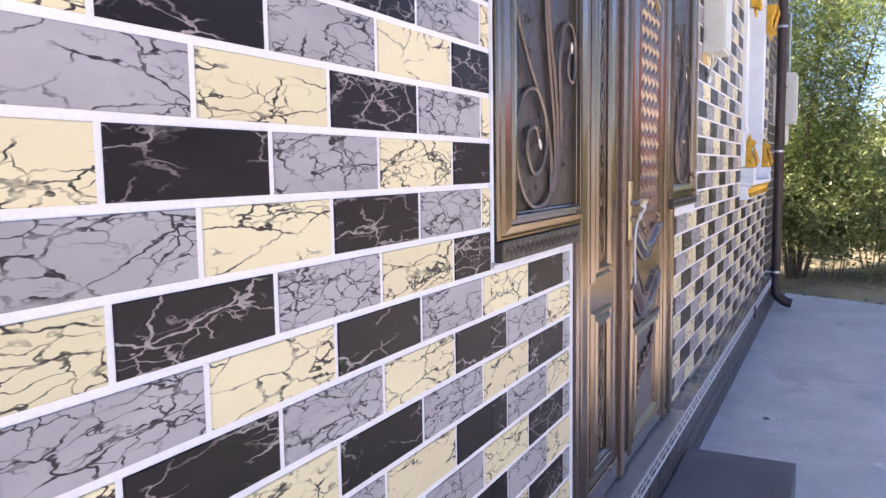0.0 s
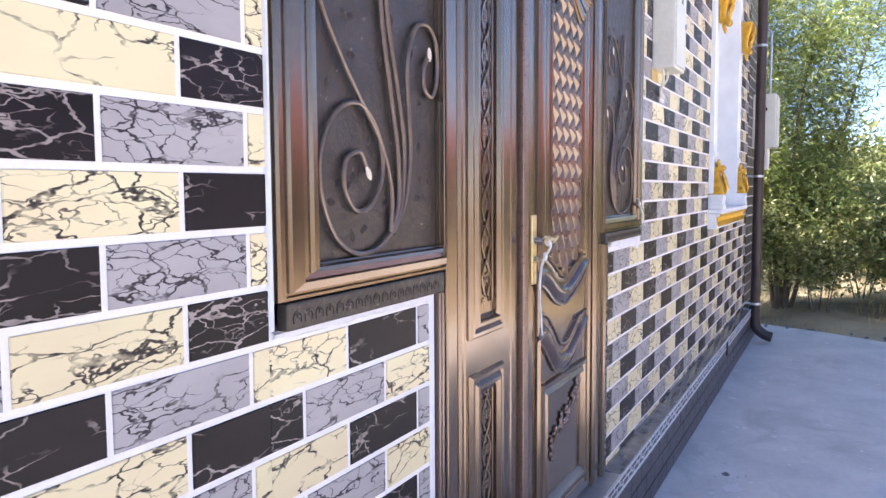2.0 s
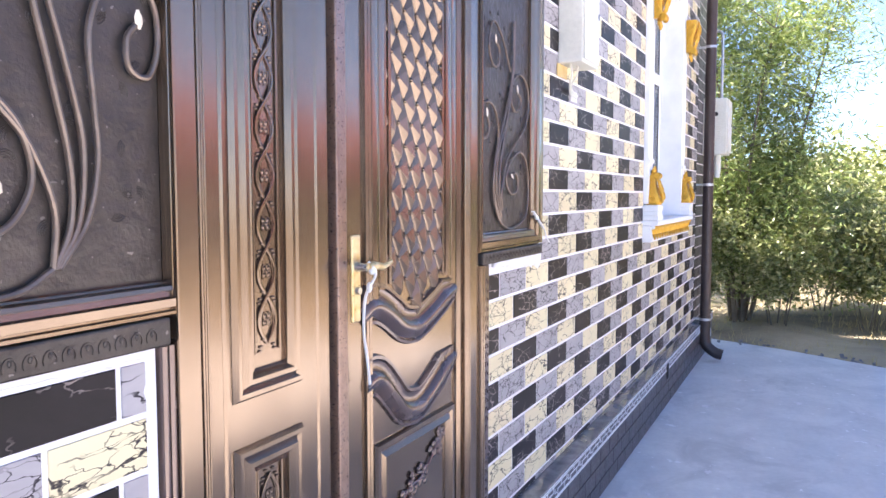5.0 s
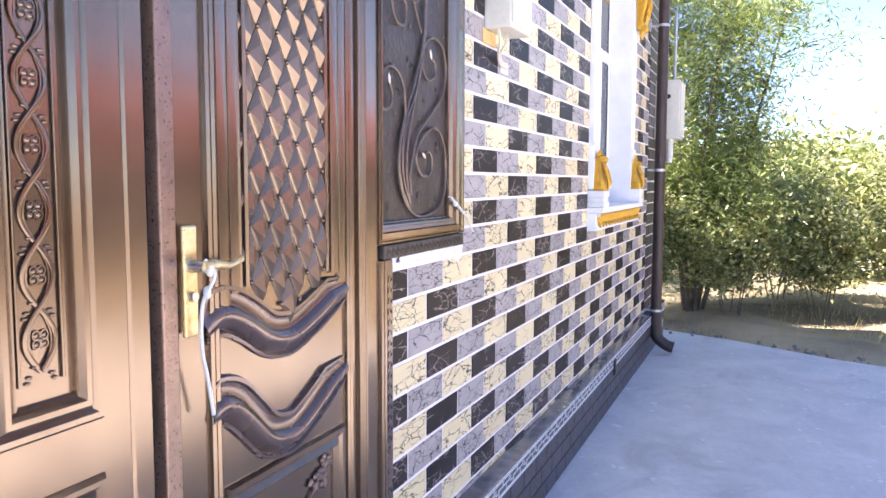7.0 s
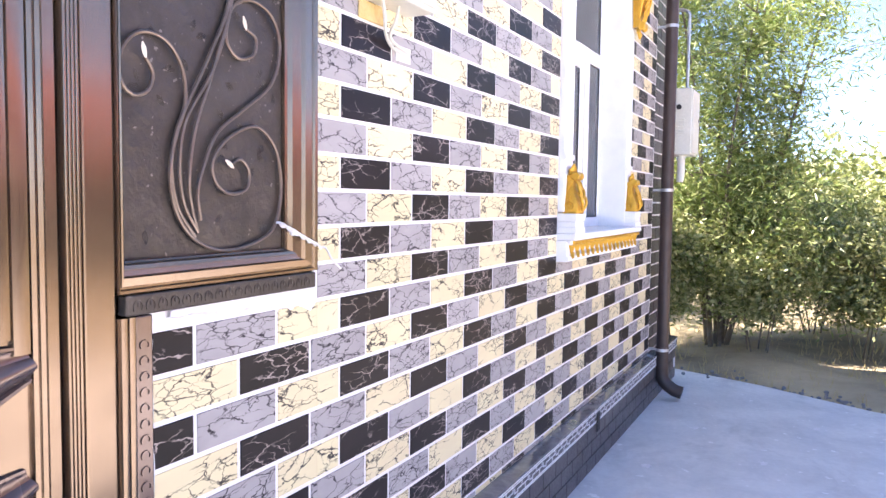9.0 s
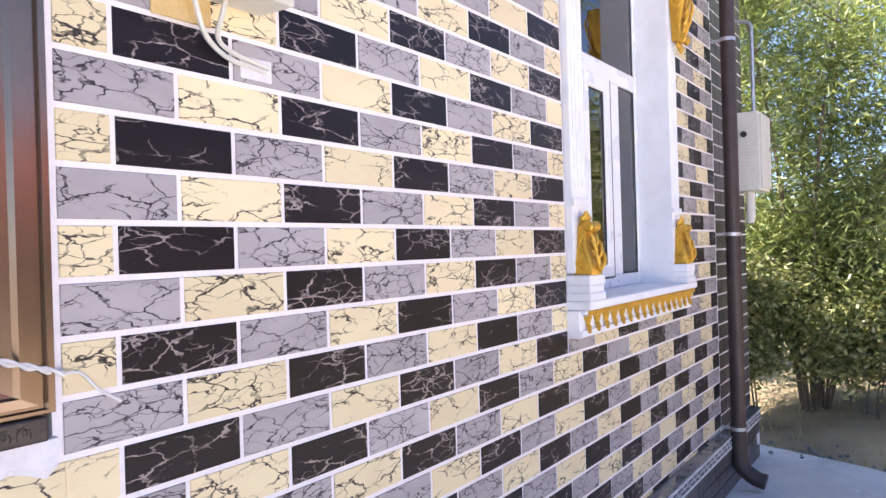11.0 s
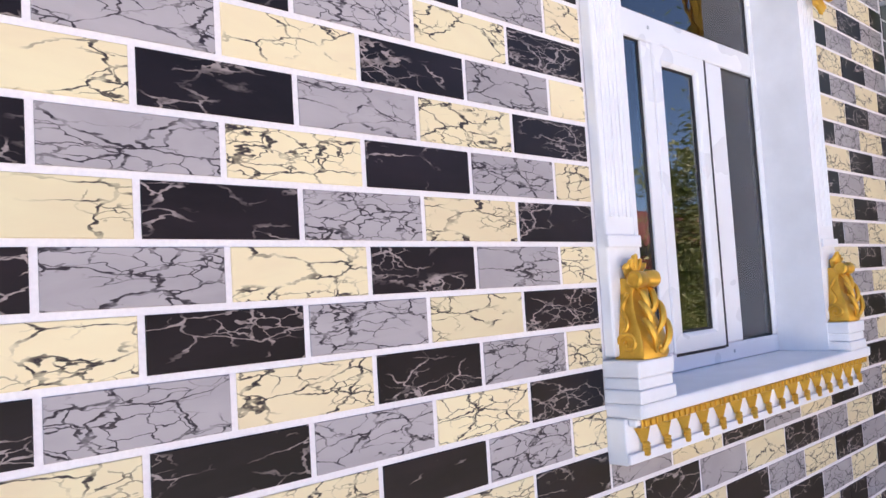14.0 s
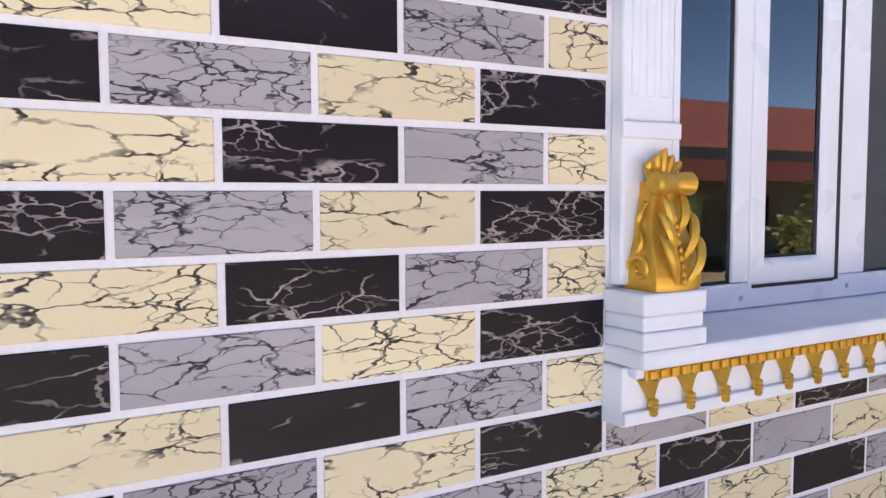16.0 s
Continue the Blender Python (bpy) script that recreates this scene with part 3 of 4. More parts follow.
# handle
handle = part("handle", boxed(2.350, 2.390, -0.026, -0.0165, 1.292, 1.520, bevel=0.004), BRASS, door, "worn brass lever handle on a long plate")
bm = bmesh.new()
tube(bm, [(2.37, -0.025, 1.437), (2.37, -0.062, 1.437)], [0.013, 0.011], 12)
sub("rose", bm, STEEL, handle, "", True)
bm = bmesh.new()
tube(bm, catmull([(2.366, -0.062, 1.437), (2.40, -0.066, 1.440), (2.44, -0.064, 1.434), (2.485, -0.062, 1.444)], 6), [0.012] * 6 + [0.010] * 6 + [0.007] * 7, 10)
sub("lever", bm, BRASS, handle, "", True)
bm = bmesh.new()
tube(bm, [(2.37, -0.0262, 1.375), (2.37, -0.036, 1.375)], [0.011, 0.010], 12)
sub("lock", bm, STEEL, handle, "", True)
string = thing("string", (2.37, -0.05, 1.42), "white knotted string hanging from the door handle", "string")
bm = bmesh.new()
tube(bm, catmull([(2.372, -0.060, 1.452), (2.378, -0.078, 1.42), (2.374, -0.05, 1.36), (2.380, -0.040, 1.27), (2.402, -0.036, 1.19), (2.418, -0.034, 1.118)], 8), 0.0042, 6)
ball(bm, (2.374, -0.07, 1.43), (0.010, 0.010, 0.012), 8)
ball(bm, (2.376, -0.06, 1.385), (0.008, 0.008, 0.014), 8)
part("cord", bm, STRING, string, smooth=True)


# side panels with ironwork
def side_panel(x0, x1, z0, fx0, fx1, fz0, strip, label):
    bm = bmesh.new()
    box(bm, x0, x1, 0.010, 0.05, z0 + strip, DZ1)
    o = [(x0, z0 + strip), (x1, z0 + strip), (x1, DZ1), (x0, DZ1)]
    i = [(fx0, fz0), (fx1, fz0), (fx1, 2.64), (fx0, 2.64)]
    rows = []
    for u, y in ((0, 0.010), (0, -0.014), (0.03, -0.020), (0.12, -0.020), (0.16, -0.012), (0.22, -0.012), (0.26, -0.022), (0.50, -0.024), (0.56, -0.016), (0.72, -0.014), (0.76, -0.021), (0.88, -0.019), (0.94, -0.008), (1, -0.006), (1, 0.0101)):
        rows.append([bm.verts.new((p[0] + (q[0] - p[0]) * u, y, p[1] + (q[1] - p[1]) * u)) for p, q in zip(o, i)])
    for ra, rb in zip(rows, rows[1:]):
        for k in range(4):
            bm.faces.new((ra[k], ra[(k + 1) % 4], rb[(k + 1) % 4], rb[k]))
    f = part("side_panel", bm, BRONZE, door, label)
    sub("stamped_sheet", boxed(fx0 + 0.001, fx1 - 0.001, 0.006, 0.0095, fz0 + 0.001, 2.639), PANEL, f, "dark stamped metal sheet")
    sub("ornament_strip", boxed(x0 + 0.01, x1 - 0.02, -0.026, 0.0, z0 + 0.001, z0 + strip - 0.002, bevel=0.004), PANEL, f, "embossed leaf border")
    bm = bmesh.new()
    n = int((x1 - x0 - 0.06) / 0.034)
    for i in range(n):
        cx, cz = x0 + 0.04 + i * 0.034, z0 + strip * 0.40
        tube(bm, [(cx + 0.012 * math.cos(a), -0.026, cz + 0.014 * math.sin(a)) for a in [math.pi * k / 6 - 0.5 for k in range(9)]], 0.0024, 5)
        ball(bm, (cx, -0.026, cz + 0.006), (0.004, 0.003, 0.006), 6)
    sub("leaf_border", bm, PANEL, f, "", True)
    rr = random.Random(int(x0 * 100))
    for _ in range(46):
        cx, cz, a0 = rr.uniform(fx0 + 0.03, fx1 - 0.03), rr.uniform(fz0 + 0.03, 2.45), rr.uniform(0, 6.28)
        bm = bmesh.new()
        for k in range(4):
            rad = 0.007 + 0.0042 * k
            tube(bm, [(cx + rad * math.cos(a0 + t), 0.0055, cz + rad * math.sin(a0 + t)) for t in (-0.9, -0.45, 0, 0.45, 0.9)], 0.0011, 4)
        sub("swirl_stamp", bm, PANEL, f, "")
    return f


def ironwork(parent, curves, tips, thick=0.0060):
    for pts in curves:
        bm = bmesh.new()
        tube(bm, catmull([(x, -0.004, z) for x, z in pts], 8), thick, 8)
        sub("scroll", bm, IRON, parent, "wrought iron scroll", True)
    for x, z, a in tips:
        bm = bmesh.new()
        tube(bm, [(x - 0.016 * math.sin(a) * k, -0.008, z + 0.016 * math.cos(a) * k) for k in (-1, -0.4, 0.3, 1.1)], [0.003, 0.0085, 0.009, 0.003] if thick > 0.005 else [0.002, 0.006, 0.0065, 0.002], 8, 0.5)
        sub("leaf_tip", bm, CREAM, parent, "cream leaf tip", True)


sl = side_panel(1.102, 1.752, 1.345, 1.238, 1.744, 1.463, 0.055, "left side panel with wrought iron scrolls")
tagged(sl, "side panel with wrought iron scrolls")
ironwork(sl, [
    [(1.415, 1.645), (1.385, 1.685), (1.335, 1.665), (1.330, 1.605), (1.375, 1.560), (1.440, 1.580), (1.478, 1.650), (1.455, 1.735), (1.390, 1.785), (1.310, 1.768), (1.252, 1.690), (1.248, 1.600), (1.290, 1.515), (1.365, 1.472), (1.450, 1.475), (1.508, 1.505)],
    [(1.215, 2.08), (1.255, 1.97), (1.330, 1.865), (1.415, 1.770), (1.475, 1.700), (1.515, 1.600), (1.510, 1.505)],
    [(1.43, 2.45), (1.465, 2.20), (1.48, 1.98), (1.515, 1.82), (1.545, 1.68), (1.545, 1.58), (1.512, 1.505)],
    [(1.47, 2.45), (1.485, 2.15), (1.505, 1.98), (1.548, 1.82), (1.572, 1.70), (1.560, 1.58), (1.515, 1.505)],
    [(1.690, 1.925), (1.668, 1.895), (1.672, 1.845), (1.712, 1.835), (1.736, 1.885), (1.732, 1.960), (1.690, 2.000), (1.630, 1.985), (1.590, 1.900), (1.595, 1.780), (1.600, 1.680), (1.575, 1.580), (1.520, 1.505)],
    [(1.325, 2.18), (1.345, 2.14), (1.385, 2.15), (1.395, 2.21), (1.350, 2.27), (1.285, 2.25), (1.255, 2.17), (1.275, 2.02)],
], [(1.416, 1.640, 0.6), (1.692, 1.932, 0.1)])
sr = side_panel(3.200, 3.880, 1.370, 3.214, 3.748, 1.484, 0.046, "side panel")
tagged(sr, "side panel with wrought iron scrolls")
ironwork(sr, [
    [(3.539, 1.693), (3.577, 1.710), (3.608, 1.681), (3.597, 1.638), (3.536, 1.627), (3.489, 1.656), (3.486, 1.709), (3.547, 1.766), (3.640, 1.794), (3.711, 1.743), (3.734, 1.648), (3.712, 1.552), (3.649, 1.510), (3.526, 1.490), (3.424, 1.520), (3.365, 1.591), (3.354, 1.690), (3.393, 1.804), (3.473, 1.942), (3.540, 2.085), (3.560, 2.300)],
    [(3.284, 1.912), (3.306, 1.878), (3.293, 1.841), (3.253, 1.827), (3.222, 1.853), (3.224, 1.910), (3.270, 1.957), (3.338, 1.955), (3.386, 1.908), (3.399, 1.830), (3.368, 1.752), (3.355, 1.677), (3.374, 1.591), (3.424, 1.526)],
    [(3.565, 2.30), (3.546, 2.087), (3.482, 1.904), (3.427, 1.769), (3.408, 1.654), (3.416, 1.590), (3.433, 1.536)],
    [(3.570, 2.30), (3.550, 2.087), (3.488, 1.918), (3.401, 1.792), (3.380, 1.691), (3.391, 1.603), (3.433, 1.536)],
    [(3.595, 2.030), (3.635, 2.011), (3.626, 1.970), (3.569, 1.954), (3.530, 1.991), (3.550, 2.068), (3.620, 2.101), (3.696, 2.079), (3.730, 2.007), (3.695, 1.908), (3.588, 1.831), (3.499, 1.769), (3.456, 1.694), (3.434, 1.629), (3.442, 1.564)],
    [(3.365, 2.190), (3.405, 2.165), (3.390, 2.105), (3.330, 2.110), (3.305, 2.18), (3.345, 2.26), (3.430, 2.22), (3.520, 2.10)],
], [(3.537, 1.697, 1.0), (3.281, 1.922, 0.25), (3.592, 2.040, 0.3), (3.363, 2.198, 0.2)], 0.0046)

# filler smeared round the door
filler = thing("filler", (3.6, -0.01, 1.3), "rough white filler smeared along the door frame", "filler", kind="structure")
rng = random.Random(7)


def smear(p0, p1, w0, w1, y=-0.012):
    bm = bmesh.new()
    n = 26
    a, b = Vector(p0), Vector(p1)
    d = (b - a).normalized()
    nn = Vector((-d.y, d.x))
    rows = []
    for k in range(n + 1):
        p = a + (b - a) * (k / n)
        w = w0 + (w1 - w0) * k / n
        e = w * (0.75 + 0.5 * rng.random())
        rows.append([bm.verts.new((p.x + nn.x * u, yy, p.y + nn.y * u)) for u, yy in ((0.004, -0.0005), (0.002, y), (-e * 0.7, y + 0.004 * rng.random()), (-e, -0.0005))])
    for r, s in zip(rows, rows[1:]):
        for i in range(3):
            bm.faces.new((r[i], r[i + 1], s[i + 1], s[i]))
    return part("smear", bm, CHALK, filler)


smear((3.34, 1.366), (3.885, 1.368), 0.018, 0.060)
smear((1.10, 1.340), (1.71, 1.340), 0.010, 0.016, -0.007)
smear((1.098, 1.35), (1.098, 2.70), -0.012, -0.010, -0.009)
smear((1.713, 0.36), (1.713, 1.34), -0.022, -0.032, -0.006)
smear((3.292, 0.36), (3.292, 1.31), 0.010, 0.008, -0.006)

tie = thing("cord_tie", (3.75, -0.04, 1.52), "pale twisted cord tied between the door grille and wall", "cord")
bm = bmesh.new()
for ph in (0, math.pi):
    tube(bm, [(3.665 + 0.23 * k / 20, -0.050 + 0.035 * k / 20 + 0.004 * math.cos(ph + k), 1.555 - 0.075 * k / 20 + 0.004 * math.sin(ph + k)) for k in range(21)], 0.0035, 6)
ball(bm, (3.74, -0.040, 1.528), (0.012, 0.010, 0.010), 8)
tube(bm, catmull([(3.895, -0.014, 1.48), (3.93, -0.01, 1.475), (3.965, -0.008, 1.44), (4.01, -0.008, 1.41)], 5), 0.003, 6)
part("cord", bm, STRING, tie, smooth=True)

# ---------------------------------------------------------------- electric meter box on the wall
meter = thing("meter_box", (4.26, 0, 2.22), "ivory painted electric meter box fixed to the wall", "meter box")
part("case", boxed(4.125, 4.395, -0.118, -0.003, 2.225, 2.72, bevel=0.006), BOXWHITE, meter)
part("lid", boxed(4.137, 4.383, -0.126, -0.1185, 2.24, 2.705, bevel=0.003), BOXWHITE, meter)
part("lock", boxed(4.355, 4.37, -0.131, -0.1265, 2.45, 2.48, bevel=0.002), STEEL, meter)
part("warning_mark", boxed(4.26, 4.287, -0.1275, -0.1262, 2.57, 2.61), BLACK, meter, "small dark warning mark")
for pts in ([(4.17, -0.05, 2.226), (4.175, -0.055, 2.18), (4.215, -0.035, 2.135), (4.29, -0.016, 2.108), (4.40, -0.012, 2.098)], [(4.25, -0.06, 2.226), (4.235, -0.06, 2.18), (4.25, -0.03, 2.14), (4.31, -0.014, 2.122), (4.41, -0.012, 2.108)]):
    bm = bmesh.new()
    tube(bm, catmull(pts, 6), 0.006, 6)
    part("cable", bm, BOXWHITE, meter, "white cable below the box", True)
part("patch", boxed(4.33, 4.425, -0.008, -0.0042, 2.075, 2.125, bevel=0.001), CHALK, meter, "torn white patch")
part("backing", boxed(4.10, 4.25, -0.010, -0.0040, 2.165, 2.224, bevel=0.003), FOAM, meter, "yellowish foam behind the box")

# ---------------------------------------------------------------- window
window = thing("window_1", (6.86, 0, 1.44), "white plastic window in a white surround with gilded ornaments", "window", kind="structure")
for x0, x1 in ((6.085, 6.218), (7.502, 7.635)):
    bm = bmesh.new()
    box(bm, x0, x1, -0.036, -0.001, 1.56, 3.40, bevel=0.006)
    for k in range(3):
        cx = x0 + 0.028 + k * 0.038
        box(bm, cx - 0.010, cx + 0.010, -0.0385, -0.0362, 1.92, 3.05, bevel=0.004)
    box(bm, x0 - 0.008, x1 + 0.012, -0.046, -0.037, 1.84, 1.872, bevel=0.003)
    part("pilaster", bm, WHITE, window, "fluted white pilaster")
    bm = bmesh.new()
    for za, zb, g in ((1.446, 1.480, 0.020), (1.480, 1.510, 0.015), (1.510, 1.552, 0.019)):
        box(bm, x0 - g + 0.005, x1 + g, -0.092 - g, -0.001, za, zb, bevel=0.005)
    part("pedestal", bm, WHITE, window, "stepped white pedestal")
part("lintel", boxed(6.06, 7.66, -0.06, -0.001, 3.402, 3.55, bevel=0.01), WHITE, window)
for xa, xb in ((WX0 - 0.0015, WX0 + 0.016), (WX1 - 0.016, WX1 + 0.0015)):
    part("reveal", boxed(xa, xb, -0.034, 0.39, WZ0 + 0.006, WZ1), WHITE, window)
part("reveal", boxed(WX0, WX1, 0.0, 0.39, WZ1 - 0.016, WZ1 + 0.002), WHITE, window)
part("sill", boxed(6.075, 7.705, -0.108, 0.195, 1.408, 1.445, bevel=0.008), WHITE, window, "white plastered sill")
bm = bmesh.new()
box(bm, 6.068, 7.70, -0.060, -0.001, 1.292, 1.407, bevel=0.004)
box(bm, 6.066, 7.702, -0.072, -0.0605, 1.296, 1.322, bevel=0.004)
box(bm, 6.080, 7.698, -0.084, -0.0605, 1.388, 1.407, bevel=0.005)
part("apron", bm, WHITE, window, "white moulded apron under the sill")
bm = bmesh.new()
box(bm, 6.10, 7.70, -0.0895, -0.0845, 1.384, 1.405, bevel=0.002)
part("gilt_band", bm, GOLD, window, "gilded dentil band")
tooth = mesh_of("dentil", boxed(-0.0085, 0.0085, -0.006, 0, -0.0085, 0.0085, bevel=0.002), GOLD)
for i in range(57):
    o = new("dentil", tooth)
    o.location = (6.115 + i * 0.028, -0.090, 1.395)
    o.parent = window
    o.matrix_parent_inverse = Matrix.Translation(-window.location)


def swag():
    """A fan with a hanging tassel."""
    bm = bmesh.new()
    top = [bm.verts.new((x, -0.080, 0)) for x in (-0.042, 0.042)]
    rows = []
    for k in range(7):
        u = k / 6
        w = 0.027 * (1 - u) ** 1.3 + 0.006
        rows.append([bm.verts.new((x * w, y, -0.040 * u)) for x, y in ((-1, -0.062), (-0.5, -0.078 + 0.012 * u), (0, -0.088 + 0.012 * u), (0.5, -0.078 + 0.012 * u), (1, -0.062))])
    for a, b in zip(rows, rows[1:]):
        for i in range(4):
            bm.faces.new((a[i], a[i + 1], b[i + 1], b[i]))
    for v in top:
        bm.verts.remove(v)
    for k in range(4):
        ball(bm, (0, -0.074, -0.042 - 0.008 * k), (0.0125 - 0.0015 * abs(k - 1), 0.011, 0.007), 8)
    return mesh_of("swag", bm, GOLD, True)


sw = swag()
for i in range(16):
    o = new("swag", sw)
    o.location = (6.135 + i * 0.1015, 0, 1.381)
    o.parent = window
    o.matrix_parent_inverse = Matrix.Translation(-window.location)


def corbel():
    """A gilded acanthus console with a scroll roll on top, base at the origin."""
    bm = bmesh.new()
    prof = [(0.0, 0.090, 0.074), (0.012, 0.094, 0.078), (0.04, 0.092, 0.077), (0.07, 0.084, 0.072), (0.10, 0.070, 0.064), (0.13, 0.060, 0.056), (0.16, 0.054, 0.050), (0.185, 0.058, 0.046), (0.21, 0.060, 0.044)]
    rows = []
    for z, d, w in prof:
        rows.append([bm.verts.new((w * math.copysign(min(1.0, 1.35 * abs(math.sin(a))), a), -d * (0.25 + 0.75 * max(0.0, math.cos(a)) ** 0.45), z)) for a in [math.pi / 2 * (k - 6) / 6 for k in range(13)]] + [bm.verts.new((w, 0, z)), bm.verts.new((-w, 0, z))])
    for a, b in zip(rows, rows[1:]):
        for i in range(len(a)):
            j = (i + 1) % len(a)
            bm.faces.new((a[i], a[j], b[j], b[i]))
    bm.faces.new(rows[0])
    bm.faces.new(rows[-1])
    out = [("body", bm)]
    bm = bmesh.new()
    # roll across the head
    tube(bm, [(x, -0.062, 0.205) for x in (-0.062, -0.055, -0.02, -0.012, 0.012, 0.02, 0.055, 0.062)], [0.017, 0.024, 0.022, 0.018, 0.018, 0.022, 0.024, 0.017], 14)
    out.append(("scroll_roll", bm))
    bm = bmesh.new()
    # leaf plume
    for a in (-0.5, -0.25, 0.0, 0.25, 0.5):
        tube(bm, [(0.05 * a, -0.030, 0.212), (0.085 * a, -0.034, 0.240), (0.10 * a, -0.040, 0.266 - 0.05 * abs(a)), (0.10 * a, -0.046, 0.272 - 0.05 * abs(a))], [0.010, 0.012, 0.009, 0.003], 8)
    out.append(("plume", bm))
    # side volutes
    for s in (-1, 1):
        bm = bmesh.new()
        sp = []
        for k in range(22):
            t = k / 21 * 4.4 * math.pi / 2
            r = 0.030 * (1 - k / 26)
            sp.append((s * 0.079, -0.042 + r * math.cos(t), 0.040 + r * math.sin(t)))
        tube(bm, sp, 0.0062, 6)
        tube(bm, catmull([(s * 0.077, -0.012, 0.045), (s * 0.072, -0.040, 0.09), (s * 0.060, -0.022, 0.13), (s * 0.056, -0.040, 0.17)], 6), 0.006, 6)
        out.append(("volute", bm))
        # acanthus leaves on the face
        for z0, z1, x0, x1, y in ((0.015, 0.105, 0.018, 0.054, -0.093), (0.06, 0.150, 0.016, 0.046, -0.082), (0.105, 0.185, 0.010, 0.030, -0.068)):
            bm = bmesh.new()
            out.append(("acanthus_leaf", bm))
            tube(bm, catmull([(s * x0, y, z0), (s * (x0 * 0.4 + x1 * 0.6), y - 0.010, z0 + 0.4 * (z1 - z0)), (s * x1, y - 0.002, z0 + 0.8 * (z1 - z0)), (s * (x1 + 0.004), y + 0.012, z1)], 5), [0.005 + 0.008 * math.sin(math.pi * k / 15) for k in range(16)], 7, 0.7)
    bm = bmesh.new()
    out.append(("bead_row", bm))
    for k in range(9):
        ball(bm, (0, -0.096 + 0.0035 * k, 0.018 + 0.015 * k), (0.010 - 0.0005 * k, 0.008, 0.008), 8)
    return [(n, mesh_of(n, b, GOLD, True)) for n, b in out]


corbel_parts = corbel()
for x in (6.165, 7.575):
    for z, turn in ((1.553, 0), (3.09, 180)):
        o = thing("gilded_corbel", (0, 0, 0), "gilded acanthus console on a white pedestal" if not turn else "gilded acanthus console below the lintel", "ornament", "gilded consoles of the window")
        o.matrix_world = pose(x, -0.046 if turn else -0.022, z, 0, turn, 0) @ Matrix.Diagonal((0.80, 1, 1.25 if turn else 0.98, 1))
        for n, me in corbel_parts:
            c = new(n, me)
            c.parent = o

FY = 0.150
frame_set = [(6.24, 7.484, 1.447, 1.512), (6.24, 7.484, 3.17, 3.232), (6.24, 6.300, 1.513, 3.169), (7.445, 7.484, 1.513, 3.169), (6.301, 7.444, 2.540, 2.632), (6.627, 6.692, 1.513, 2.539), (7.026, 7.182, 1.513, 2.539)]
for x0, x1, z0, z1 in frame_set:
    part("window_frame", boxed(x0, x1, FY, FY + 0.07, z0, z1, bevel=0.006), PVC, window)
sash = part("sash", rings(bmesh.new(), 6.685, 7.033, 1.507, 2.538, [(0, FY + 0.01), (0, FY - 0.004), (0.004, FY - 0.008), (0.05, FY - 0.008), (0.058, FY - 0.002), (0.064, FY + 0.006)], fill=False), PVC, window, "opening casement")
for x0, x1, z0, z1 in ((6.30, 6.627, 1.512, 2.540), (6.749, 6.969, 1.571, 2.474), (7.182, 7.445, 1.512, 2.540), (6.30, 7.445, 2.632, 3.17)):
    g = part("pane", boxed(x0, x1, FY + 0.012, FY + 0.016, z0, z1), GLASS, window)
    g.visible_shadow = False
    bm = bmesh.new()
    rings(bm, x0, x1, z0, z1, [(0, FY + 0.009), (0.004, FY + 0.006), (0.008, FY + 0.0115)], fill=False)
    part("gasket", bm, BLACK, window)
part("seal", boxed(7.034, 7.054, FY - 0.003, FY - 0.0002, 1.500, 2.540), BLACK, window)
part("seal", boxed(6.70, 7.033, FY - 0.003, FY - 0.0002, 1.497, 1.506), BLACK, window)
for x, z in ((6.66, 1.475), (7.10, 1.480), (6.68, 2.59)):
    part("screw_cap", boxed(x - 0.006, x + 0.006, FY - 0.003, FY - 0.0002, z - 0.006, z + 0.006, bevel=0.002), GALV, window)
blind = thing("roller_blind", (7.28, 0.24, 1.5), "plain grey blind hanging behind the window pane", "blind")
part("cloth", boxed(7.12, 7.44, 0.25, 0.254, 1.52, 2.60), BLIND, blind)
part("cloth", boxed(6.28, 7.44, 0.235, 0.239, 2.63, 3.2), BLIND, blind)
# The unlit room's dimness is painted in with the dark material.
tagged(part("room_wall", boxed(5.4, 8.4, 2.6, 2.7, 0.28, 3.5), DIM_SHADE), "inner wall seen behind the window, room shade put into its dark colour", "wall", kind="structure")

# ---------------------------------------------------------------- downpipe
pipe = thing("downpipe", (8.62, -0.11, 0.1), "dark brown metal rainwater downpipe with clamps", "downpipe")
PX, PY = 8.62, -0.115
bm = bmesh.new()
tube(bm, catmull([(PX, -0.40, 3.88), (PX, -0.33, 3.80), (PX, PY - 0.04, 3.68), (PX, PY, 3.58)], 5) + [(PX, PY, z) for z in (2.8, 2.2, 1.6, 1.0, 0.6, 0.40)], 0.050, 16)
part("pipe", bm, PIPE, pipe, smooth=True)
bm = bmesh.new()
tube(bm, catmull([(PX, PY, 0.42), (PX, PY, 0.22), (PX - 0.005, PY - 0.02, 0.13), (PX - 0.01, PY - 0.10, 0.065), (PX - 0.01, PY - 0.17, 0.045)], 6), 0.053, 16)
part("shoe", bm, PIPE, pipe, "curved outlet shoe", True)
for z in (0.39, 1.72, 3.05):
    bm = bmesh.new()
    tube(bm, [(PX, PY, z - 0.012), (PX, PY, z + 0.012)], 0.054, 16)
    box(bm, PX - 0.008, PX + 0.008, PY + 0.05, -0.001, z - 0.010, z + 0.010)
    part("clamp", bm, GALV, pipe, "galvanised clamp", True)
gutter = thing("gutter", (2, -0.45, 3.84), "brown metal gutter under the eaves", "gutter")
bm = bmesh.new()
rows = []
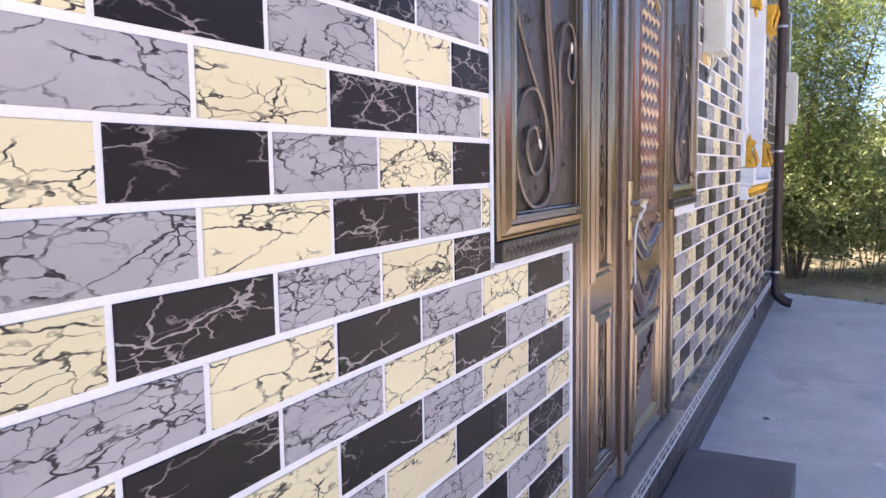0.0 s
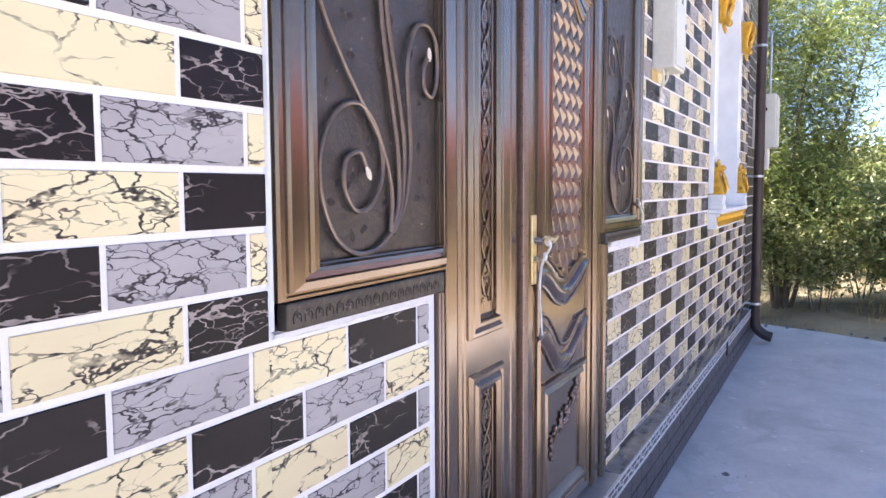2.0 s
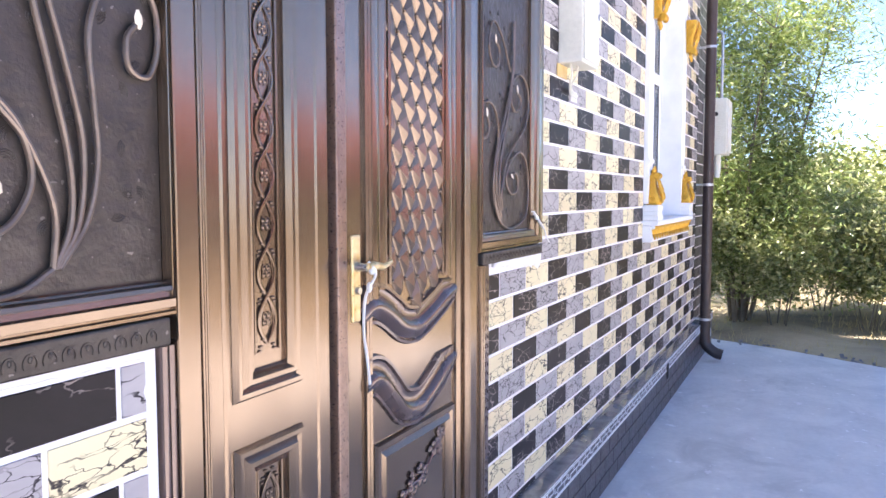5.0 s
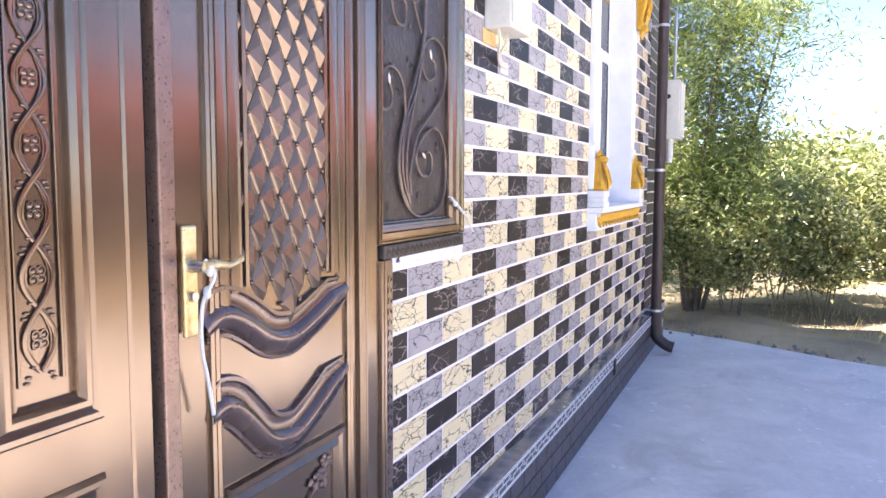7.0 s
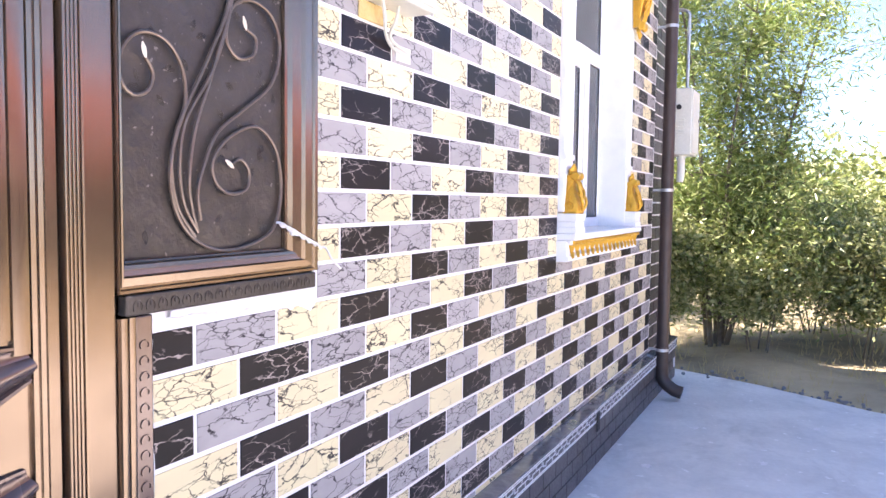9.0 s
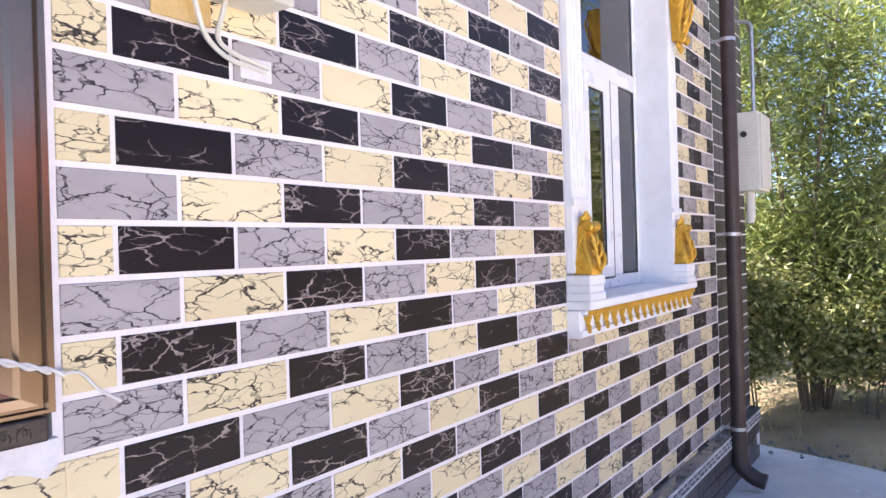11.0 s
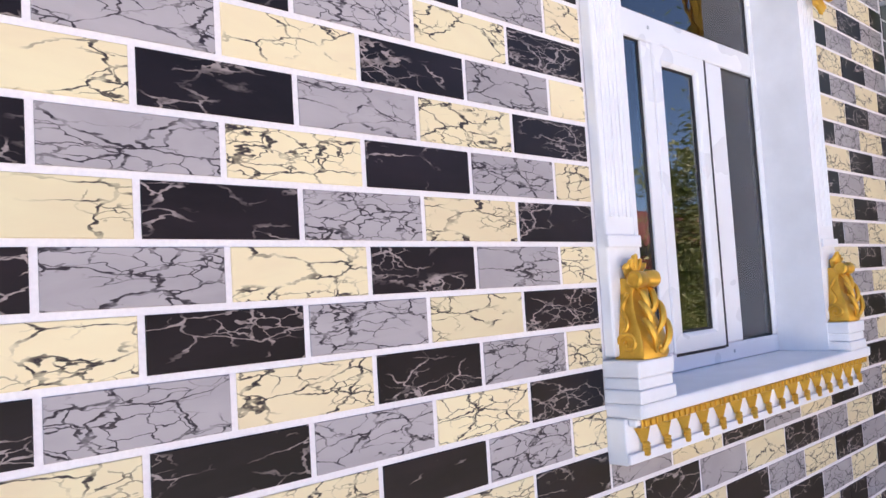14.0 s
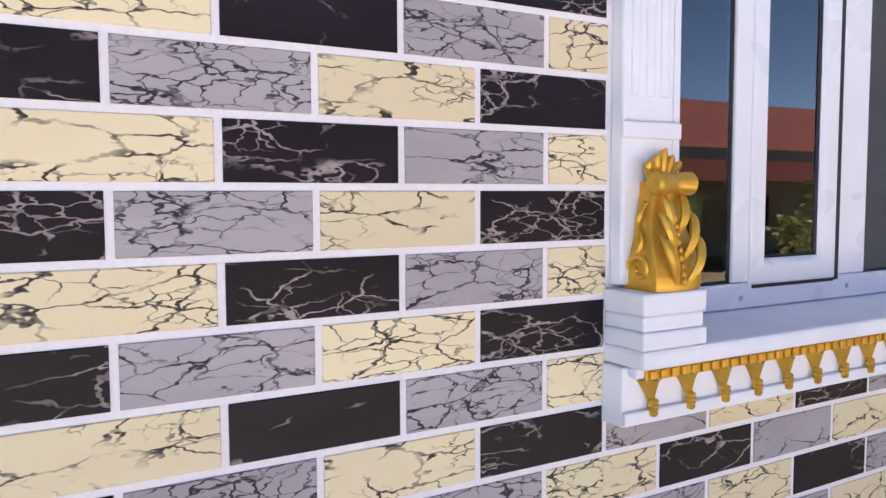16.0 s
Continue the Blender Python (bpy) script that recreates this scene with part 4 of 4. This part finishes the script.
for x in (-5.5, END + 0.4):
    rows.append([bm.verts.new((x, -0.47 + 0.06 * math.cos(a), 3.955 + 0.06 * math.sin(a))) for a in [math.pi + math.pi * k / 8 for k in range(9)]] + [bm.verts.new((x, -0.47 + 0.054 * math.cos(a), 3.955 + 0.054 * math.sin(a))) for a in [2 * math.pi - math.pi * k / 8 for k in range(9)]])
for i in range(18):
    bm.faces.new((rows[0][i], rows[0][(i + 1) % 18], rows[1][(i + 1) % 18], rows[1][i]))
part("trough", bm, PIPE, gutter, smooth=True)

# ---------------------------------------------------------------- gas meter cabinet at the corner
gas = thing("gas_cabinet", (9.15, -0.12, 2.05), "pale grey steel gas meter cabinet on the house corner", "cabinet")
GX0, GX1, GY0, GZ0, GZ1 = 8.98, 9.34, -0.235, 2.03, 2.60
part("case", boxed(GX0, GX1, GY0, -0.004, GZ0, GZ1, bevel=0.008), BOXWHITE, gas)
part("door", boxed(GX0 + 0.015, GX1 - 0.01, GY0 - 0.014, GY0 - 0.0005, GZ0 + 0.02, GZ1 - 0.015, bevel=0.004), BOXWHITE, gas)
part("key_hole", boxed(GX0 + 0.30, GX0 + 0.315, GY0 - 0.018, GY0 - 0.0145, 2.33, 2.36, bevel=0.002), BLACK, gas)
bm = bmesh.new()
tube(bm, [(GX0 - 0.012, -0.13, 2.44), (GX0 + 0.001, -0.13, 2.44)], 0.022, 16)
part("grommet", bm, BLACK, gas, "black cable grommet", True)
for i in range(7):
    bm = boxed(GX0 - 0.007, GX0 - 0.0005, -0.18, -0.085, 2.19 + i * 0.024, 2.202 + i * 0.024, bevel=0.003)
    part("louvre", bm, BOXWHITE, gas)
bm = bmesh.new()
tube(bm, [(9.10, -0.14, 2.029), (9.10, -0.14, 1.86), (9.095, -0.135, 1.80)], [0.034, 0.034, 0.030], 14)
part("outlet", bm, BOXWHITE, gas, "white outlet pipe", True)
bm = bmesh.new()
tube(bm, catmull([(9.25, -0.15, 2.60), (9.25, -0.15, 2.9), (9.25, -0.15, 3.2), (9.25, -0.14, 3.30), (9.25, -0.06, 3.33), (9.25, -0.001, 3.33)], 5), 0.014, 10)
part("supply_pipe", bm, GALV, gas, "thin grey supply pipe", True)

# ---------------------------------------------------------------- plants
def leaves(name, centres, size, slim, material, parent, seed, droop=0.0):
    """Many single leaves: each a folded blade of two quads' worth of triangles."""
    r = np.random.default_rng(seed)
    c = np.asarray(centres)
    n = len(c)
    d = r.normal(size=(n, 3))
    d[:, 2] = d[:, 2] * 0.7 - droop
    d /= np.linalg.norm(d, axis=1)[:, None]
    s = np.cross(d, r.normal(size=(n, 3)))
    s /= np.linalg.norm(s, axis=1)[:, None]
    ln = (size * r.uniform(0.6, 1.3, n))[:, None]
    v = np.stack([c, c + d * ln * 0.45 + s * ln * slim, c + d * ln, c + d * ln * 0.45 - s * ln * slim], 1).reshape(-1, 3)
    me = bpy.data.meshes.new(name)
    me.from_pydata(v.tolist(), [], np.arange(4 * n).reshape(-1, 4).tolist())
    me.materials.append(material)
    ob = new(name, me)
    ob.parent = parent
    ob.matrix_parent_inverse = Matrix.Translation(-parent.location)
    return ob


def tree(x, y, height, spread, count, size, slim, material, seed, label, stems=4, low=0.15, droop=0.0, name="tree"):
    r = random.Random(seed)
    t = thing(name, (x, y, -0.15), label, "tree" if name == "tree" else "bush")
    bm = bmesh.new()
    cen = []
    for s in range(stems):
        a = 2 * math.pi * (s + r.random() * 0.6) / stems
        lean = spread * r.uniform(0.25, 0.8)
        hh = height * r.uniform(0.72, 1.0)
        base = Vector((x + 0.1 * math.cos(a), y + 0.1 * math.sin(a), -0.2))
        tip = Vector((x + lean * math.cos(a), y + lean * math.sin(a), hh))
        mid = base.lerp(tip, 0.5) + Vector((r.uniform(-0.15, 0.15), r.uniform(-0.15, 0.15), 0.15 * height * 0.5))
        line = catmull([base, mid, tip], 7)
        tube(bm, line, [0.013 * height * 0.5 * (1 - 0.85 * k / 14) for k in range(15)], 7)
        for b in range(16):
            k = r.randrange(max(1, int(low * 14)), 14)
            p = line[k]
            aa = r.uniform(0, 2 * math.pi)
            ln = spread * r.uniform(0.25, 0.75) * (1.15 - 0.6 * k / 14)
            q = p + Vector((math.cos(aa) * ln, math.sin(aa) * ln, ln * r.uniform(-0.1, 0.9)))
            w = p.lerp(q, 0.5) + Vector((0, 0, 0.08 * ln))
            twig = catmull([p, w, q], 4)
            tube(bm, twig, [0.004 * height * 0.5 * (1 - 0.8 * i / 8) for i in range(9)], 5)
            m = int(count / (stems * 16) * r.uniform(0.5, 1.5))
            for _ in range(m):
                f = r.random() ** 0.6
                pt = twig[min(8, int(f * 8.99))]
                g = 0.10 * spread * (0.5 + f)
                cen.append((pt.x + r.gauss(0, g), pt.y + r.gauss(0, g), max(-0.1, pt.z + r.gauss(0, g) - droop * r.random() * 0.4)))
    part("trunk", bm, BARK, t, "slender grey-brown stems", True)
    tagged(leaves("crown", cen, size, slim, material, t, seed, droop), "many small green leaves")
    return t


tree(12.0, -0.15, 5.2, 1.9, 66000, 0.10, 0.09, LEAF_WILLOW, 3, "tall willow-like tree with narrow pale green leaves", 6, 0.2, 0.35)
tree(13.4, 1.9, 5.6, 1.9, 20000, 0.12, 0.09, LEAF_WILLOW, 5, "tall willow-like tree with narrow pale green leaves", 6, 0.2, 0.35)
# Out of direct view; added to darken what the door and panes reflect.
TALL = [(13.2, -3.9, 1.9, 0.6), (16, -4.3, 4.5, 1.2), (19, -5.1, 5.5, 1.5), (23, -6.4, 6.0, 1.8)]
for i, (x, y, h, sp) in enumerate(TALL):
    tree(x, y, h, sp, 9000, 0.12, 0.2, LEAF_BUSH, 120 + i, "leafy tree out of view, added for the reflections in door and window", 5, 0.1)
BUSHES = [(11.3, 0.35, 1.7, 0.8), (11.7, -0.65, 1.6, 0.8), (12.6, -0.1, 2.1, 1.0), (12.3, -1.75, 1.45, 0.7), (12.6, -2.9, 1.5, 0.8), (13.8, -1.2, 1.75, 0.9), (14.4, -3.3, 2.1, 1.1)]
for i, (x, y, h, s) in enumerate(BUSHES):
    tree(x, y, h, s, 13000, 0.066, 0.24, LEAF_BUSH, 20 + i, "dense leafy bush at the edge of the yard", 5, 0.32, name="bush")
for i, (x, y, h) in enumerate([(21, -3.6, 2.0), (24, -6.5, 2.5), (21, -0.6, 2.6), (28, -2.2, 2.7), (22, 4, 4.6), (36, -10, 3.6), (40, -4, 3.4), (17.5, -2.0, 1.8)]):
    tree(x, y, h, 2.6, 6000, 0.22, 0.2, LEAF_BUSH, 50 + i, "leafy tree far behind the yard", 5, 0.1)

bm = bmesh.new()
rng = random.Random(12)
for i in range(4200):
    x, y = rng.uniform(9.6, 16), rng.uniform(-7, 2.5)
    if x < 10.1 + 0.46 * y * (1 if y < 0 else 0):
        continue
    h, a = rng.uniform(0.04, 0.16), rng.uniform(0, 6.3)
    d = Vector((math.cos(a), math.sin(a), 0))
    p = Vector((x, y, -0.16))
    bm.faces.new([bm.verts.new(p - d * 0.006), bm.verts.new(p + d * 0.006), bm.verts.new(p + Vector((rng.uniform(-0.06, 0.06), rng.uniform(-0.06, 0.06), h)))])
tagged(part("grass", bm, STRAW), "thin dry straw coloured grass", "grass", kind="stuff")
bm = bmesh.new()
for i in range(420):
    y = rng.uniform(-6.5, 0)
    x = 9.98 + 0.46 * y + rng.gauss(0.12, 0.18)
    s = rng.uniform(0.006, 0.028)
    ball(bm, (x, y, -0.10 + (0.1 if x < 9.9 + 0.46 * y else 0.0) + s * 0.2), (s, s * rng.uniform(0.6, 1.2), s * 0.6), 5)
tagged(part("rubble", bm, STEP), "small stones and litter along the concrete edge", "rubble", kind="stuff")

# ---------------------------------------------------------------- building across the yard
across = thing("outbuilding", (18, -11, -0.1), "low building with a red metal roof across the yard", "building")
part("wall", boxed(2, 34, -15, -14.7, -0.2, 2.9), RENDER_WALL, across)
for x in (2, 33.7):
    part("wall", boxed(x, x + 0.3, -14.69, -11, -0.2, 2.52), RENDER_WALL, across)
part("fascia", boxed(1.6, 34.4, -10.42, -10.36, 2.05, 2.52), ROOF, across, "red fascia board")
# Soffit and beam take a near-black colour that paints in the eave shadow.
part("soffit", boxed(1.6, 34.4, -14.69, -10.43, 2.53, 2.58), DIM_SHADE, across)
bm = bmesh.new()
v = [bm.verts.new(c) for c in ((1.4, -10.5, 2.8), (34.6, -10.5, 2.8), (34.6, -13.2, 4.3), (1.4, -13.2, 4.3), (1.4, -15.9, 2.8), (34.6, -15.9, 2.8))]
for f in ((0, 1, 2, 3), (3, 2, 5, 4), (0, 3, 4), (1, 5, 2), (0, 4, 5, 1)):
    bm.faces.new([v[i] for i in f])
part("roof", bm, ROOF, across, "red metal roof")
part("beam", boxed(1.6, 34.4, -10.62, -10.50, 2.59, 2.79), DIM_SHADE, across)
for x in (16.4,):
    part("roof_vent", boxed(x - 0.1, x + 0.1, -11.6, -11.4, 3.3, 3.75, bevel=0.02), GALV, across)
for x in (3, 6.5, 10, 13.5, 17, 20.5, 24, 27.5, 31):
    part("post", boxed(x - 0.07, x + 0.07, -10.75, -10.63, -0.05, 2.52), RENDER_WALL, across)
for x in (5, 12, 19, 26):
    part("window", boxed(x - 0.6, x + 0.6, -14.69, -14.66, 0.8, 1.7), DIM_SHADE, across)
tree(15.6, -8.6, 1.9, 0.8, 5000, 0.09, 0.2, LEAF_BUSH, 80, "dense leafy bush across the yard", 5, 0.12, name="bush")


# ---------------------------------------------------------------- wall tiles
def tile_field(cx, ztop, regions, near):
    """Running bond of marbled tiles. cx, ztop: the left joint of a black tile and the top of its row."""
    meshes = {}
    rest = {c: ([], []) for c in "YGB"}
    for (rx0, rx1, rz0, rz1) in regions:
        for r in range(math.floor((ztop - rz1) / H), math.ceil((ztop - rz0) / H)):
            z1 = min(ztop - r * H - GAP / 2, rz1)
            z0 = max(ztop - (r + 1) * H + GAP / 2, rz0)
            if z1 - z0 < 0.012:
                continue
            shift = cx + (1.5 * L if r % 2 else 0)
            for n in range(math.floor((rx0 - shift) / L), math.ceil((rx1 - shift) / L)):
                x0 = max(shift + n * L + GAP / 2, rx0)
                x1 = min(shift + (n + 1) * L - GAP / 2, rx1)
                if x1 - x0 < 0.012:
                    continue
                colour = "BGY"[n % 3]
                xm, zm, w, h = (x0 + x1) / 2, (z0 + z1) / 2, x1 - x0, z1 - z0
                if any(a < xm < b and c < zm < d for a, b, c, d in near):
                    key = (colour, round(w, 3), round(h, 3))
                    if key not in meshes:
                        bm = bmesh.new()
                        rings(bm, -w / 2, w / 2, -h / 2, h / 2, [(0, 0), (0, -0.002), (0.0015, -0.0035)])
                        meshes[key] = mesh_of("tile", bm, MARBLE[colour])
                    o = new("tile", meshes[key])
                    o.location = (xm, -0.0002, zm)
                    o.parent = wall_north
                else:
                    vs, fs = rest[colour]
                    k = len(vs)
                    for i, y in ((0, -0.0002), (0.0, -0.0022), (0.0015, -0.0037)):
                        vs += [(x0 + i, y, z0 + i), (x1 - i, y, z0 + i), (x1 - i, y, z1 - i), (x0 + i, y, z1 - i)]
                    for q in (0, 4):
                        for i in range(4):
                            j = (i + 1) % 4
                            fs.append((k + q + i, k + q + j, k + q + 4 + j, k + q + 4 + i))
                    fs.append((k + 8, k + 9, k + 10, k + 11))
    for colour, (vs, fs) in rest.items():
        if vs:
            me = bpy.data.meshes.new("tiles")
            me.from_pydata(vs, [], fs)
            me.materials.append(MARBLE[colour])
            o = new("tiles", me)
            o.parent = wall_north
            tagged(o, {"Y": "cream", "G": "grey", "B": "black"}[colour] + " marbled wall tiles", kind="stuff")


tile_field(0.893, 1.640, [(-5.0, 1.088, 0.362, 3.84), (1.088, 1.690, 0.362, 1.333)], [(-0.3, 1.8, 1.15, 2.25)])
tile_field(4.75 - L, 2.06, [(3.298, 3.90, 0.362, 1.345), (3.90, 6.075, 0.362, 3.84), (6.075, 7.66, 0.362, 1.288), (7.66, 8.60, 0.362, 3.84)], [(3.9, 6.1, 1.12, 2.45)])

# black corner column beyond the downpipe
bm = bmesh.new()
vs = 0
for r in range(33):
    z0 = 0.362 + r * H
    for n in range(4):
        x0 = 8.62 + n * L - (L / 2 if r % 2 else 0)
        a, b = max(8.62, x0 + GAP / 2), min(END - 0.012, x0 + L - GAP / 2)
        if b - a > 0.02:
            rings(bm, a, b, z0 + GAP / 2, min(z0 + H - GAP / 2, 3.84), [(0, -0.0002), (0, -0.0022), (0.0015, -0.0037)])
o = part("tiles", bm, PLINTH, wall_north)
tagged(o, "black corner tiles with white joints", kind="stuff")
plinth_tiles()
